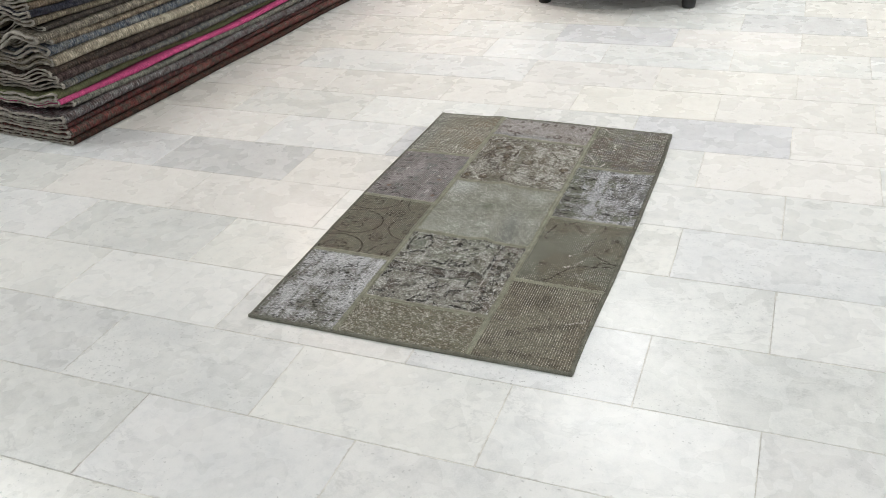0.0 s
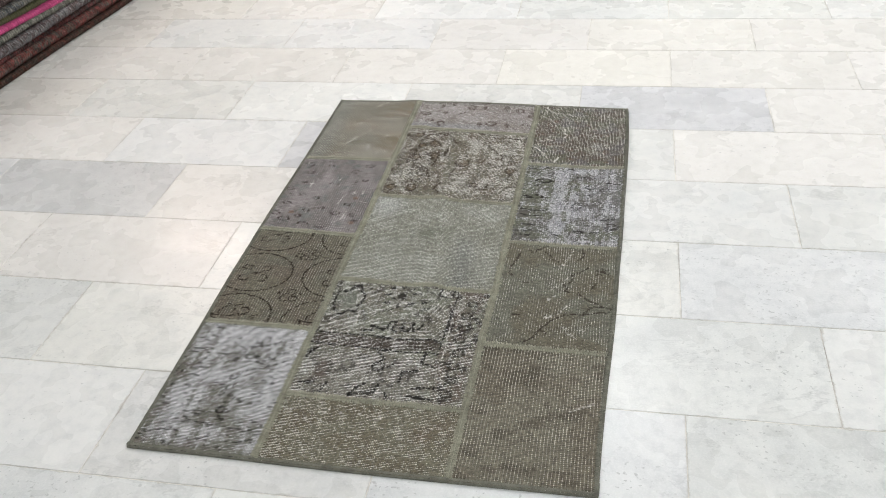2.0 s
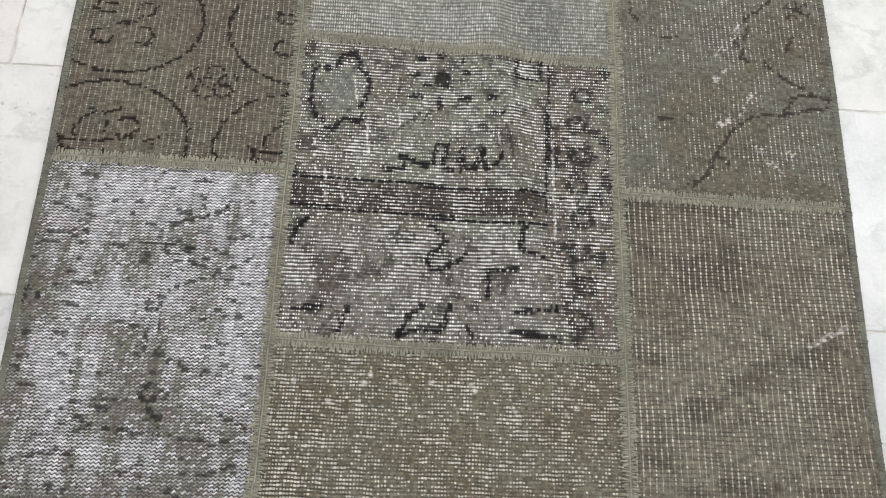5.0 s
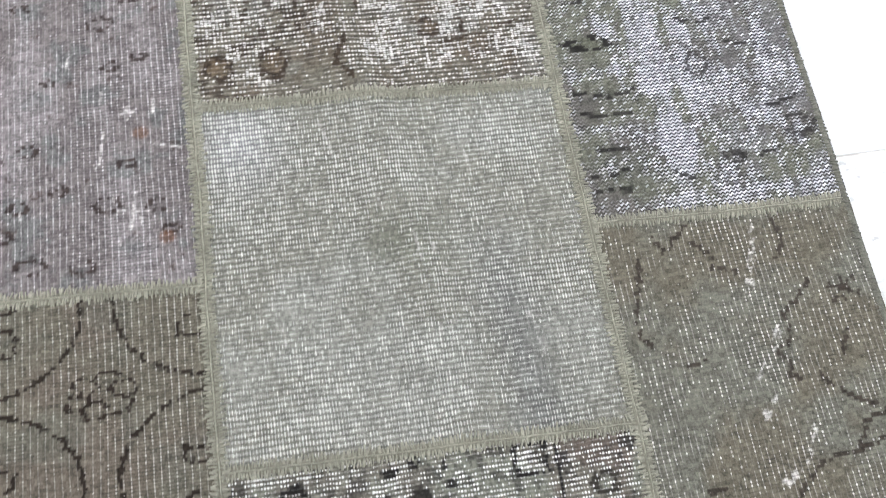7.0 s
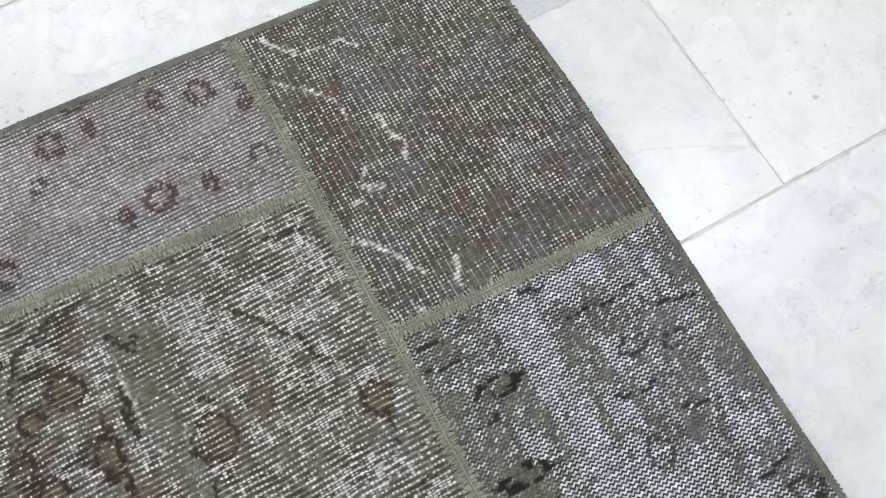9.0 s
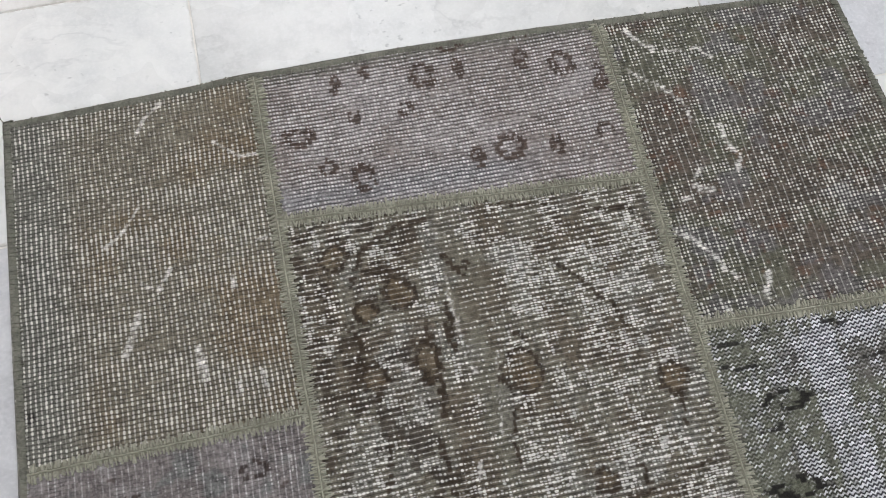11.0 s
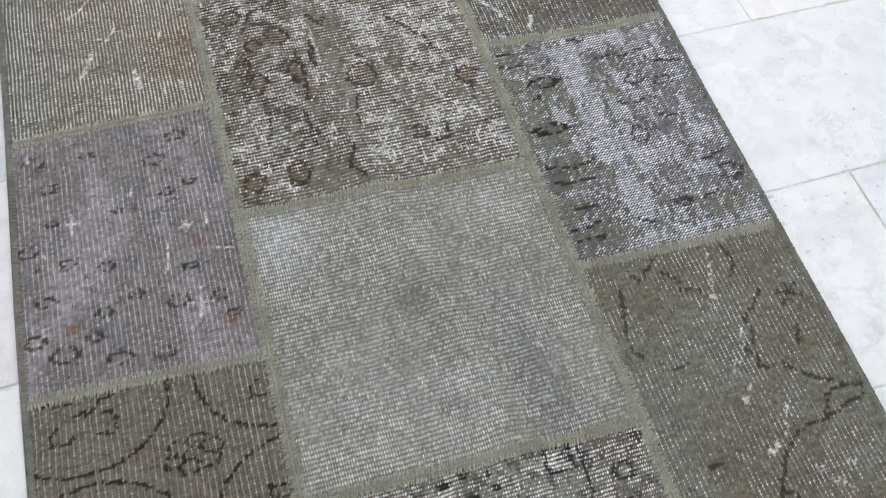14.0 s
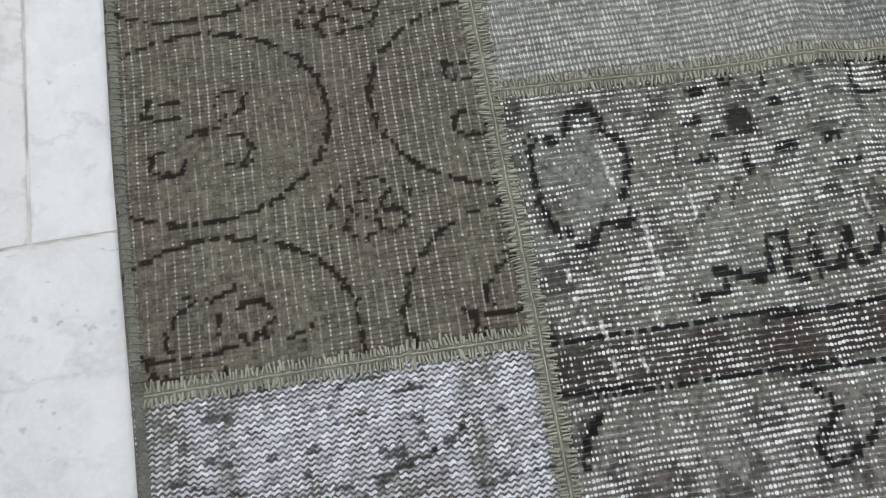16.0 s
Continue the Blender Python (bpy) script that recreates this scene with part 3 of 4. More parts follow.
def patch_black_motifs(x, y):
    row = .0046
    kx, ky = knots(jag(x, y, row, .0010), .0030), knots(y, row)
    col = lerp(flat(np.array((.142, .150, .120)), x), np.array((.118, .114, .092)), step(fbm(x, y, .06, 12), .44, .62))
    wear = .53 + 1.3 * (fbm(x, y, (.020, .012), 13, 3) - .5) + .55 * (fbm(x, y, (.010, .05), 14) - .5)
    side = step(x, .575, .590)
    col = lerp(col, np.array((.085, .066, .054)), .70 * side * step(fbm(x, y, (.02, .05), 15), .35, .6))
    low = step(.342 - y, 0, .03) * (1 - side)
    col = lerp(col, np.array((.148, .140, .126)), .6 * low)
    for cx, cy, rx, ry, k in ((.305, .295, .022, .045, .34), (.430, .305, .024, .035, .34), (.365, .455, .012, .04, .20), (.31, .45, .015, .03, .16), (.500, .285, .02, .012, .2), (.55, .30, .04, .03, .12), (.333, .510, .022, .034, -.40), (.335, .265, .016, .035, -.30),
                              (.355, .245, .02, .02, -.2), (.535, .268, .018, .014, -.25), (.47, .465, .04, .02, -.10)):
        wear = wear + k * np.exp(-spot(x, y, cx, cy, rx, ry) ** 2)
    col = lerp(col, np.array((.150, .162, .142)), .8 * np.exp(-spot(x, y, .333, .510, .024, .036) ** 2))
    col = lerp(col, np.array((.070, .056, .046)), .8 * np.exp(-spot(x, y, .335, .262, .016, .040) ** 2))
    wear = np.clip(wear, .08, 1)
    g = .05 + .95 * drop(kx, ky, .0030, row, .14)
    m = .85 * step(fbm(kx, ky, (.010, .012), 85, 3), .56, .60) * (.70 + .30 * side) * step(fbm(x, y, .06, 86), .36, .50)
    col, wear = lerp(col, INK * 2.5, m), wear * (1 - .3 * m)
    band = (.7 + .3 * step(fbm(x, y, .02, 88), .35, .5)) * step(y, .346, .351) * (1 - step(y, .382, .388)) * (1 - side)
    col = lerp(col, np.array((.036, .027, .022)), .92 * band)
    wear = wear * (1 - .12 * band)
    for pts, w in ((((.275, .351), (.40, .347), (.585, .341)), .0032), (((.275, .391), (.40, .388), (.585, .382)), .0030), (((.586, .36), (.590, .57)), .0026), (((.548, .548), (.548, .572), (.580, .572), (.580, .545), (.548, .545)), .0030)):
        col, wear = ink(col, wear, strokes(kx, ky, pts), w, INK, g, cover=.45)
    # a round flower with petals about it
    col, wear = ink(col, wear, spot(kx, ky, .458, .536, .0125, .0150) * .01, .0095, INK, .9)
    for c in ((.433, .567, .010, .006), (.456, .571, .006, .008), (.484, .568, .007, .006), (.486, .547, .006, .006), (.424, .541, .013, .005), (.438, .527, .006, .005), (.425, .509, .011, .006), (.455, .502, .005, .010), (.486, .510, .010, .007), (.519, .511, .010, .005), (.525, .489, .010, .004)):
        col, wear = ink(col, wear, spot(kx, ky, *c) * .01, .0095, INK, g, cover=.6)
    for pts in (((.326, .548), (.334, .564), (.347, .566), (.355, .553)), ((.298, .547), (.318, .542)), ((.300, .545), (.297, .526), (.298, .508), (.297, .490), (.304, .471), (.314, .468)), ((.318, .458), (.326, .455), (.339, .471), (.358, .469), (.362, .478)), ((.367, .530), (.368, .511), (.358, .490)),
                ((.352, .548), (.366, .535)), ((.389, .406), (.402, .404), (.414, .409), (.412, .426), (.424, .420), (.438, .413), (.449, .418), (.455, .445), (.465, .444), (.462, .411), (.479, .407), (.484, .438)), ((.484, .430), (.488, .412), (.500, .414), (.510, .439)), ((.510, .436), (.512, .414), (.525, .416), (.532, .432)),
                ((.297, .325), (.291, .303)), ((.311, .336), (.300, .326)), ((.450, .335), (.472, .318), (.458, .303), (.447, .293), (.456, .277), (.481, .288), (.493, .300)), ((.416, .196), (.430, .222), (.447, .237)), ((.416, .200), (.440, .206), (.467, .206), (.477, .236)), ((.494, .214), (.505, .199)),
                ((.520, .250), (.520, .281), (.552, .286)), ((.553, .233), (.597, .239)), ((.545, .21), (.60, .203)), ((.30, .222), (.33, .228)), ((.35, .20), (.36, .225)), ((.56, .34), (.555, .31), (.585, .30))):
        col, wear = ink(col, wear, strokes(kx, ky, pts), .0036, INK, g, cover=.68)
    for pts in (((.432, .470), (.446, .492)), ((.43, .485), (.40, .455)), ((.50, .475), (.52, .462)), ((.54, .46), (.545, .43)), ((.405, .53), (.40, .50))):
        col, wear = ink(col, wear, strokes(kx, ky, pts), .0022, DARK * .6, g, .8, .5)
    for k in range(8):
        cy = .225 + .043 * k
        col, wear = ink(col, wear, np.abs(spot(kx, ky, .625 + .006 * (k % 2), cy, .016, .013) - .7) * .012, .0032, DARK * .5, g, cover=.55)
    for px, y0, y1, w in ((.371, .425, .468, .0024), (.352, .50, .535, .0014), (.325, .36, .40, .0018), (.345, .36, .40, .0014), (.31, .40, .44, .0018), (.362, .39, .42, .0018), (.598, .25, .5, .0016), (.408, .455, .49, .0016), (.53, .44, .465, .0016)):
        col, wear = pale(col, wear, seg(jag(x, y, row, .0008), y, px, y0, px - .004, y1), w, step(fbm(x, y, .011, 18), .42, .50))
    return col, wear


def patch_plain_sage(x, y):
    n = fbm(x, y, (.07, .06), 19)
    col = lerp(flat(SAGE * .68, x), np.array((.190, .197, .172)), step(n, .40, .68))
    col = lerp(col, np.array((.120, .126, .118)), .8 * np.exp(-((x - .575 + .1 * (y - .7)) / .030) ** 2) * step(.86 - y, 0, .14))
    col = lerp(col, np.array((.285, .295, .320)), .55 * np.exp(-spot(x, y, .320, .935, .040, .05) ** 2))
    col = lerp(col, np.array((.100, .108, .082)), .6 * np.exp(-spot(x, y, .475, .80, .05, .035) ** 2))
    wear = .46 + .50 * (fbm(x, y, (.06, .05), 90) - .5) * 2 + .35 * (fbm(x, y, (.010, .05), 20) - .5) + .2 * (fbm(x, y, (.03, .012), 76) - .5)
    for cx, cy, rx, ry, k in ((.325, .93, .05, .06, .34), (.335, .80, .05, .07, .14), (.36, .62, .08, .03, .18), (.50, .82, .012, .10, .24), (.48, .94, .02, .04, .16), (.62, .90, .02, .04, .14), (.475, .80, .05, .035, -.22), (.585, .68, .035, .06, -.20), (.44, .70, .04, .03, -.12)):
        wear = wear + k * np.exp(-spot(x + .1 * (y - .8) * (rx < .02), y, cx, cy, rx, ry) ** 2)
    wear = np.clip(wear, .1, .88)
    for px, y0, y1 in ((.50, .70, .82), (.515, .76, .80), (.42, .90, .95), (.46, .84, .90), (.60, .66, .72), (.35, .70, .76), (.56, .88, .94)):
        col, wear = pale(col, wear, seg(jag(x, y, .004, .0010), y, px, y0, px - .012, y1), .0022, .5 * step(fbm(x, y, .012, 89), .46, .56))
    return col, wear


def patch_brown_cream(x, y):
    row = .0058
    kx, ky = knots(jag(x, y, row, .0016), .0040), knots(y, row / 2)
    col = lerp(flat(np.array((.112, .106, .082)), x), np.array((.086, .074, .054)), step(fbm(x, y, (.025, .04), 21), .46, .62))
    col = lerp(col, np.array((.135, .136, .120)), .6 * step(fbm(x, y, .04, 72), .56, .68))
    left = step(.425 - x, 0, .02)
    wear = .54 + .9 * (fbm(x, y, (.018, .012), 22, 3) - .5) + .7 * (fbm(x, y, (.010, .06), 23) - .5)
    plain = np.maximum(np.exp(-spot(x, y, .455, 1.15, .014, .13) ** 2), np.exp(-spot(x, y, .420, 1.005, .045, .030) ** 2))
    plain = np.maximum(plain, .8 * np.exp(-spot(x, y, .465, 1.285, .018, .03) ** 2))
    for cx, cy, rx, ry, k in ((.558, 1.092, .03, .012, .25), (.612, 1.086, .02, .018, .34), (.635, 1.021, .02, .016, .30), (.483, 1.036, .024, .008, .30), (.421, 1.083, .014, .016, .34), (.450, 1.019, .012, .016, .34), (.54, 1.26, .05, .05, .16), (.60, 1.25, .04, .09, .14),
                              (.37, 1.17, .015, .05, .20), (.33, 1.10, .015, .03, .18), (.325, 1.05, .012, .02, .25), (.36, 1.04, .01, .02, .25), (.30, 1.0, .03, .02, -.2), (.60, .995, .05, .02, -.16), (.60, 1.14, .015, .02, -.1)):
        wear = wear + k * np.exp(-spot(x, y, cx, cy, rx, ry) ** 2)
    wear = np.clip(wear + .06 - .40 * plain, .10, 1)
    col = lerp(col, np.array((.096, .094, .072)), .7 * plain)
    brown = np.array((.028, .020, .013))
    g = .05 + .95 * drop(kx, ky, .0040, row / 2, .22)
    m = (.30 + .45 * left) * step(fbm(kx, ky, (.012, .011), 65, 2), .57, .62) * (1 - plain)
    col, wear = lerp(col, brown, m), wear * (1 - .35 * m)
    for pts, w in ((((.340, 1.300), (.358, 1.339), (.397, 1.359), (.429, 1.361)), .0030), (((.35, 1.315), (.39, 1.312)), .0024), (((.439, 1.318), (.453, 1.294), (.460, 1.305)), .0034), (((.431, 1.262), (.428, 1.215)), .0050), (((.475, 1.145), (.468, 1.121), (.466, 1.090)), .0022),
                   (((.639, 1.135), (.640, 1.118), (.634, 1.100)), .0026), (((.50, 1.215), (.49, 1.222)), .0030), (((.55, 1.29), (.575, 1.262), (.59, 1.24)), .0022), (((.598, 1.235), (.605, 1.205)), .0022), (((.61, 1.34), (.645, 1.335)), .0030), (((.405, 1.255), (.412, 1.20), (.404, 1.15)), .0030),
                   (((.325, 1.26), (.34, 1.24), (.33, 1.215)), .0026), (((.395, 1.13), (.40, 1.07)), .0030), (((.35, 1.14), (.338, 1.09)), .0026), (((.45, 1.055), (.435, 1.02), (.455, 1.0)), .0030), (((.58, 1.07), (.585, 1.045), (.56, 1.04)), .0026), (((.52, 1.36), (.56, 1.355)), .0020), (((.62, 1.055), (.645, 1.06)), .0020)):
        col, wear = ink(col, wear, strokes(kx, ky, pts), w, brown, g, .95, .8)
    # broken outlines of flowers, a little brown left within
    for cx, cy, rx, ry in ((.489, 1.181, .022, .024), (.636, 1.148, .015, .017), (.367, 1.033, .015, .020), (.308, 1.030, .014, .016), (.385, 1.285, .016, .020), (.325, 1.335, .016, .014), (.40, 1.21, .012, .022), (.345, 1.20, .012, .018), (.545, 1.06, .010, .012), (.35, 1.27, .012, .012)):
        q = spot(kx, ky, cx, cy, rx, ry) + .7 * (fbm(x, y, .010, 25) - .5)
        m = .65 * (1 - step(q, .6, .95))
        col, wear = lerp(col, np.array((.078, .056, .030)), m), wear * (1 - .55 * m)
        col, wear = ink(col, wear, np.abs(q - .92) * rx, .0028, brown, g, .95, .75)
    for x0, y0, x1, y1, w in ((.434, 1.300, .443, 1.189, .0030), (.470, 1.209, .456, 1.124, .0018), (.60, 1.16, .635, 1.166, .0030), (.378, 1.22, .380, 1.15, .0020), (.43, 1.10, .418, 1.065, .0030), (.61, 1.10, .607, 1.07, .0036)):
        col, wear = pale(col, wear, seg(jag(x, y, row / 2, .0016), y, x0, y0, x1, y1), w, .8 * step(fbm(x, y, .008, 26), .42, .52))
    return col * 1.12, wear


def patch_mauve_flowers(x, y):
    kx, ky = knots(jag(x, y, .0044, .0010), .0034), knots(y, .0044)
    col = lerp(flat(np.array((.160, .143, .132)), x), np.array((.225, .210, .203)), step(fbm(x, y, (.06, .03), 27), .42, .64))
    col = lerp(col, np.array((.150, .156, .165)), .7 * np.exp(-((y - 1.405) / .018) ** 2) * step(.60 - x, 0, .1))
    col = lerp(col, np.array((.100, .100, .086)), .8 * step(y, 1.540, 1.560))
    wear = np.clip(.64 + .8 * (fbm(x, y, (.04, .014), 28) - .5) + .5 * (fbm(x, y, (.01, .05), 29) - .5) - .30 * step(y, 1.545, 1.56), .1, .9)
    for cx, cy, rx, ry in ((.462, 1.528, .014, .015), (.504, 1.532, .006, .012), (.576, 1.531, .008, .011), (.621, 1.519, .014, .016), (.658, 1.495, .009, .015), (.435, 1.491, .010, .008), (.363, 1.537, .006, .012), (.378, 1.493, .006, .010), (.501, 1.421, .007, .012),
                           (.539, 1.428, .016, .016), (.589, 1.421, .008, .012), (.313, 1.480, .018, .012), (.375, 1.42, .012, .016), (.585, 1.562, .014, .005), (.500, 1.560, .014, .005), (.645, 1.43, .010, .008), (.40, 1.545, .007, .008), (.34, 1.44, .010, .010)):
        sp = spot(kx, ky, cx, cy, rx, ry)
        q = np.minimum(np.abs(sp - .80), np.where(rx < .0095, np.maximum(sp - .6, 0), 9))
        col, wear = ink(col, wear, q * .01, .0034, np.array((.040, .026, .019)), .92 * drop(kx, ky, .0034, .0044, .24), .97, .75)
    return col * 1.12, wear


def patch_brown_ribs(x, y):
    col = lerp(flat(np.array((.122, .116, .090)), x), np.array((.106, .097, .074)), step(fbm(x, y, .09, 31), .40, .60))
    col = lerp(col, DARK, .6 * step(fbm(x, y, (.05, .03), 32), .54, .70))
    wear = np.clip(.47 + 1.2 * (fbm(x, y, (.035, .022), 33) - .5) + .20 * np.exp(-((y - .355) / .03) ** 2) - .12 * step(.10 - y, 0, .1), .05, .72)
    for cx, cy, rx, ry in ((.930, .308, .016, .016), (.883, .150, .020, .012)):
        wear = np.maximum(wear, .9 * (1 - step(spot(x, y, cx, cy, rx, ry) + .6 * (fbm(x, y, .01, 34) - .5), .6, 1.2)))
    col, wear = pale(col, wear, seg(x, y, .89, .208, .935, .232), .0045, .8 * step(fbm(x, y, .01, 35), .35, .5))
    return col * 1.14, wear


def patch_brown_vines(x, y):
    kx, ky = knots(jag(x, y, .0040, .0014), .0034), knots(y, .0040)
    col = lerp(flat(np.array((.090, .085, .063)), x), np.array((.098, .100, .080)), step(fbm(x, y, .10, 36), .42, .62))
    wear = .22 + 1.1 * (fbm(x, y, (.02, .028), 37) - .5)
    for cx, cy, rx, ry, k in ((.832, .745, .020, .045, .42), (.822, .630, .020, .035, .34), (.825, .520, .022, .028, .40), (.865, .455, .030, .020, .34), (.80, .50, .02, .02, .18), (.72, .47, .03, .06, .10), (.91, .76, .03, .02, .14), (.80, .66, .03, .05, .08)):
        wear = wear + k * np.exp(-spot(x, y, cx, cy, rx, ry) ** 2)
    wear = np.clip(wear, .02, .9)
    g = .10 + .90 * drop(kx, ky, .0034, .0040, .22)
    for pts in (((.716, .745), (.712, .728), (.699, .686), (.698, .659), (.706, .650)), ((.735, .768), (.744, .752), (.772, .777)), ((.772, .760), (.795, .743), (.790, .728), (.815, .72)), ((.868, .775), (.872, .745), (.860, .73)),
                ((.885, .700), (.872, .682), (.849, .669), (.853, .655), (.851, .641), (.834, .628), (.842, .615), (.839, .604), (.848, .598)), ((.918, .700), (.920, .670)), ((.906, .692), (.936, .680)), ((.908, .674), (.932, .696)),
                ((.953, .560), (.944, .534), (.889, .520), (.846, .514), (.818, .489), (.797, .456), (.784, .422), (.766, .408)), ((.889, .520), (.90, .545), (.925, .552), (.953, .545)), ((.870, .600), (.890, .575), (.915, .560)), ((.797, .456), (.815, .44)), ((.73, .50), (.745, .502)),
                ((.74, .625), (.755, .63)), ((.755, .41), (.77, .414)), ((.90, .62), (.91, .64))):
        col, wear = ink(col, wear, strokes(kx, ky, pts), .0028, np.array((.026, .021, .016)), g, .92, .85)
    for pts in (((.845, .770), (.835, .735), (.820, .695)), ((.842, .655), (.825, .625), (.806, .605)), ((.846, .545), (.830, .515), (.805, .498)), ((.850, .468), (.862, .448), (.878, .434)), ((.905, .475), (.885, .455)), ((.80, .565), (.82, .585))):
        col, wear = pale(col, wear, strokes(x, y, pts) + .010 * (fbm(x, y, .014, 92) - .5), .0042, .75 * step(fbm(x, y, .006, 39), .44, .56))
    return col * 1.14, wear


def patch_lilac_bands(x, y):
    n = fbm(x, y, (.03, .025), 40)
    mid = .790 - .012 * step(.87 - y, 0, .06) + .010 * (fbm(x, y, .05, 73) - .5)
    band = np.exp(-((x - mid) / .020) ** 2)
    for cx, cy, rx, ry, k in ((.82, 1.160, .06, .012, .75), (.825, .975, .035, .05, .75), (.80, .93, .05, .03, .45), (.885, .957, .07, .014, .60), (.73, .980, .05, .010, .50), (.715, .904, .034, .007, .85), (.76, .895, .03, .008, .6), (.74, .807, .06, .009, .70), (.78, .815, .02, .016, .8), (.90, .812, .06, .006, .45), (.845, 1.09, .02, .05, .30)):
        band = np.maximum(band, k * np.exp(-spot(x, y, cx, cy, rx, ry) ** 2))
    left = step(.775 - x, 0, .03)
    wear = np.clip(.37 + .42 * band - .05 * left * (1 - band) + .09 * step(x, .82, .86) + .75 * (n - .5) + .75 * (fbm(x, y, (.008, .05), 41) - .5), .06, .80)
    col = lerp(flat(np.array((.100, .106, .080)), x), np.array((.086, .084, .074)), step(fbm(x, y, .05, 42), .42, .6))
    col = lerp(col, np.array((.055, .056, .050)), .6 * np.exp(-spot(x, y, .745, .86, .05, .025) ** 2) + .5 * np.exp(-spot(x, y, .72, .945, .04, .012) ** 2))
    col = lerp(col, np.array((.128, .130, .132)), .6 * step(x, .82, .87) * step(fbm(x, y, .04, 91), .40, .58))
    col = lerp(col, np.array((.190, .196, .222)), step(wear, .42, .92))
    kx, ky = jag(x, y, .0044, .0030), knots(y, .0044)
    g = .10 + .90 * drop(kx, ky, .006, .0044, .28)
    for c in ((.740, 1.104, .022, .009), (.719, 1.018, .022, .009)):
        q = spot(kx, ky, *c) + .8 * (fbm(x, y, (.014, .006), 77) - .5)
        col, wear = lerp(col, np.array((.078, .085, .060)), .6 * (1 - step(q, .7, 1.0))), wear * (1 - .5 * (1 - step(q, .8, 1.1)))
        col, wear = ink(col, wear, np.abs(q - .95) * .009, .0028, INK * 1.8, g)
    for c in ((.835, .978, .012, .016), (.865, 1.075, .016, .012), (.905, 1.06, .016, .010), (.93, .885, .018, .014), (.85, .855, .014, .010)):
        col, wear = ink(col, wear, np.abs(spot(kx, ky, *c) + .6 * (fbm(x, y, .012, 93) - .5) - .8) * .012, .0026, INK * 2.4, g, .8)
    for pts in (((.688, 1.168), (.715, 1.166), (.740, 1.176)), ((.80, 1.175), (.83, 1.166)), ((.69, 1.145), (.72, 1.14)), ((.70, 1.075), (.735, 1.08)), ((.83, 1.13), (.87, 1.125), (.90, 1.13)), ((.83, 1.04), (.86, 1.03), (.88, 1.045)), ((.69, .955), (.73, .945), (.765, .955)), ((.69, .925), (.75, .92)),
                ((.70, .88), (.74, .878)), ((.69, .845), (.73, .85)), ((.78, .842), (.80, .83)), ((.84, .86), (.87, .85), (.90, .86)), ((.91, 1.10), (.94, 1.09)), ((.69, .830), (.74, .826)), ((.88, 1.0), (.92, .99)), ((.90, .91), (.935, .92))):
        col, wear = ink(col, wear, strokes(kx, ky, pts), .0025, INK * 1.8, g, .9, .8)
    return col, wear


def patch_dark_ribs(x, y):
    col = lerp(flat(np.array((.076, .077, .057)), x), np.array((.072, .062, .050)), step(fbm(x, y, (.05, .04), 44) + .10 * step(x, .80, .95), .46, .64))
    col = lerp(col, np.array((.088, .086, .088)), .7 * step(fbm(x, y, .035, 45), .54, .66))
    col = lerp(col, np.array((.085, .044, .028)), .5 * step(fbm(x, y, .016, 74), .66, .74))
    wear = np.clip(.57 + .9 * (fbm(x, y, (.030, .012), 46) - .5) + .06 * step(x, .78, .86) - .30 * np.exp(-((y - 1.225) / .03) ** 2) * step(x, .74, .78) + .5 * (fbm(x, y, (.008, .06), 75) - .5), .12, .95)
    kx, ky = jag(x, y, .0036, .0020), knots(y, .0036)
    for pts, w in ((((.704, 1.546), (.716, 1.532), (.730, 1.518)), .0040), (((.745, 1.518), (.775, 1.513), (.790, 1.497)), .0022), (((.690, 1.500), (.707, 1.484), (.722, 1.474), (.739, 1.451), (.742, 1.420)), .0026), (((.768, 1.412), (.772, 1.387), (.780, 1.372), (.772, 1.358)), .0036),
                   (((.722, 1.348), (.738, 1.338)), .0050), (((.735, 1.366), (.728, 1.356)), .0030), (((.684, 1.301), (.705, 1.280), (.716, 1.262), (.730, 1.235)), .0036), (((.763, 1.234), (.758, 1.210)), .0050), (((.708, 1.214), (.712, 1.200)), .0034), (((.70, 1.33), (.715, 1.335)), .0020)):
        q = strokes(kx + .012 * (fbm(x, y, .03, 66) - .5), ky + .012 * (fbm(x, y, .024, 67) - .5), pts)
        col, wear = pale(col, wear, q + .003 * (fbm(x, y, .005, 94) - .5), w, step(fbm(x, y, .005, 47), .30, .42))
    return col * 1.15, wear


CREAM, SNOW = (.66, .64, .58), (.74, .745, .775)
C1, C2, C3 = 0.2765, 0.6700, 0.6780
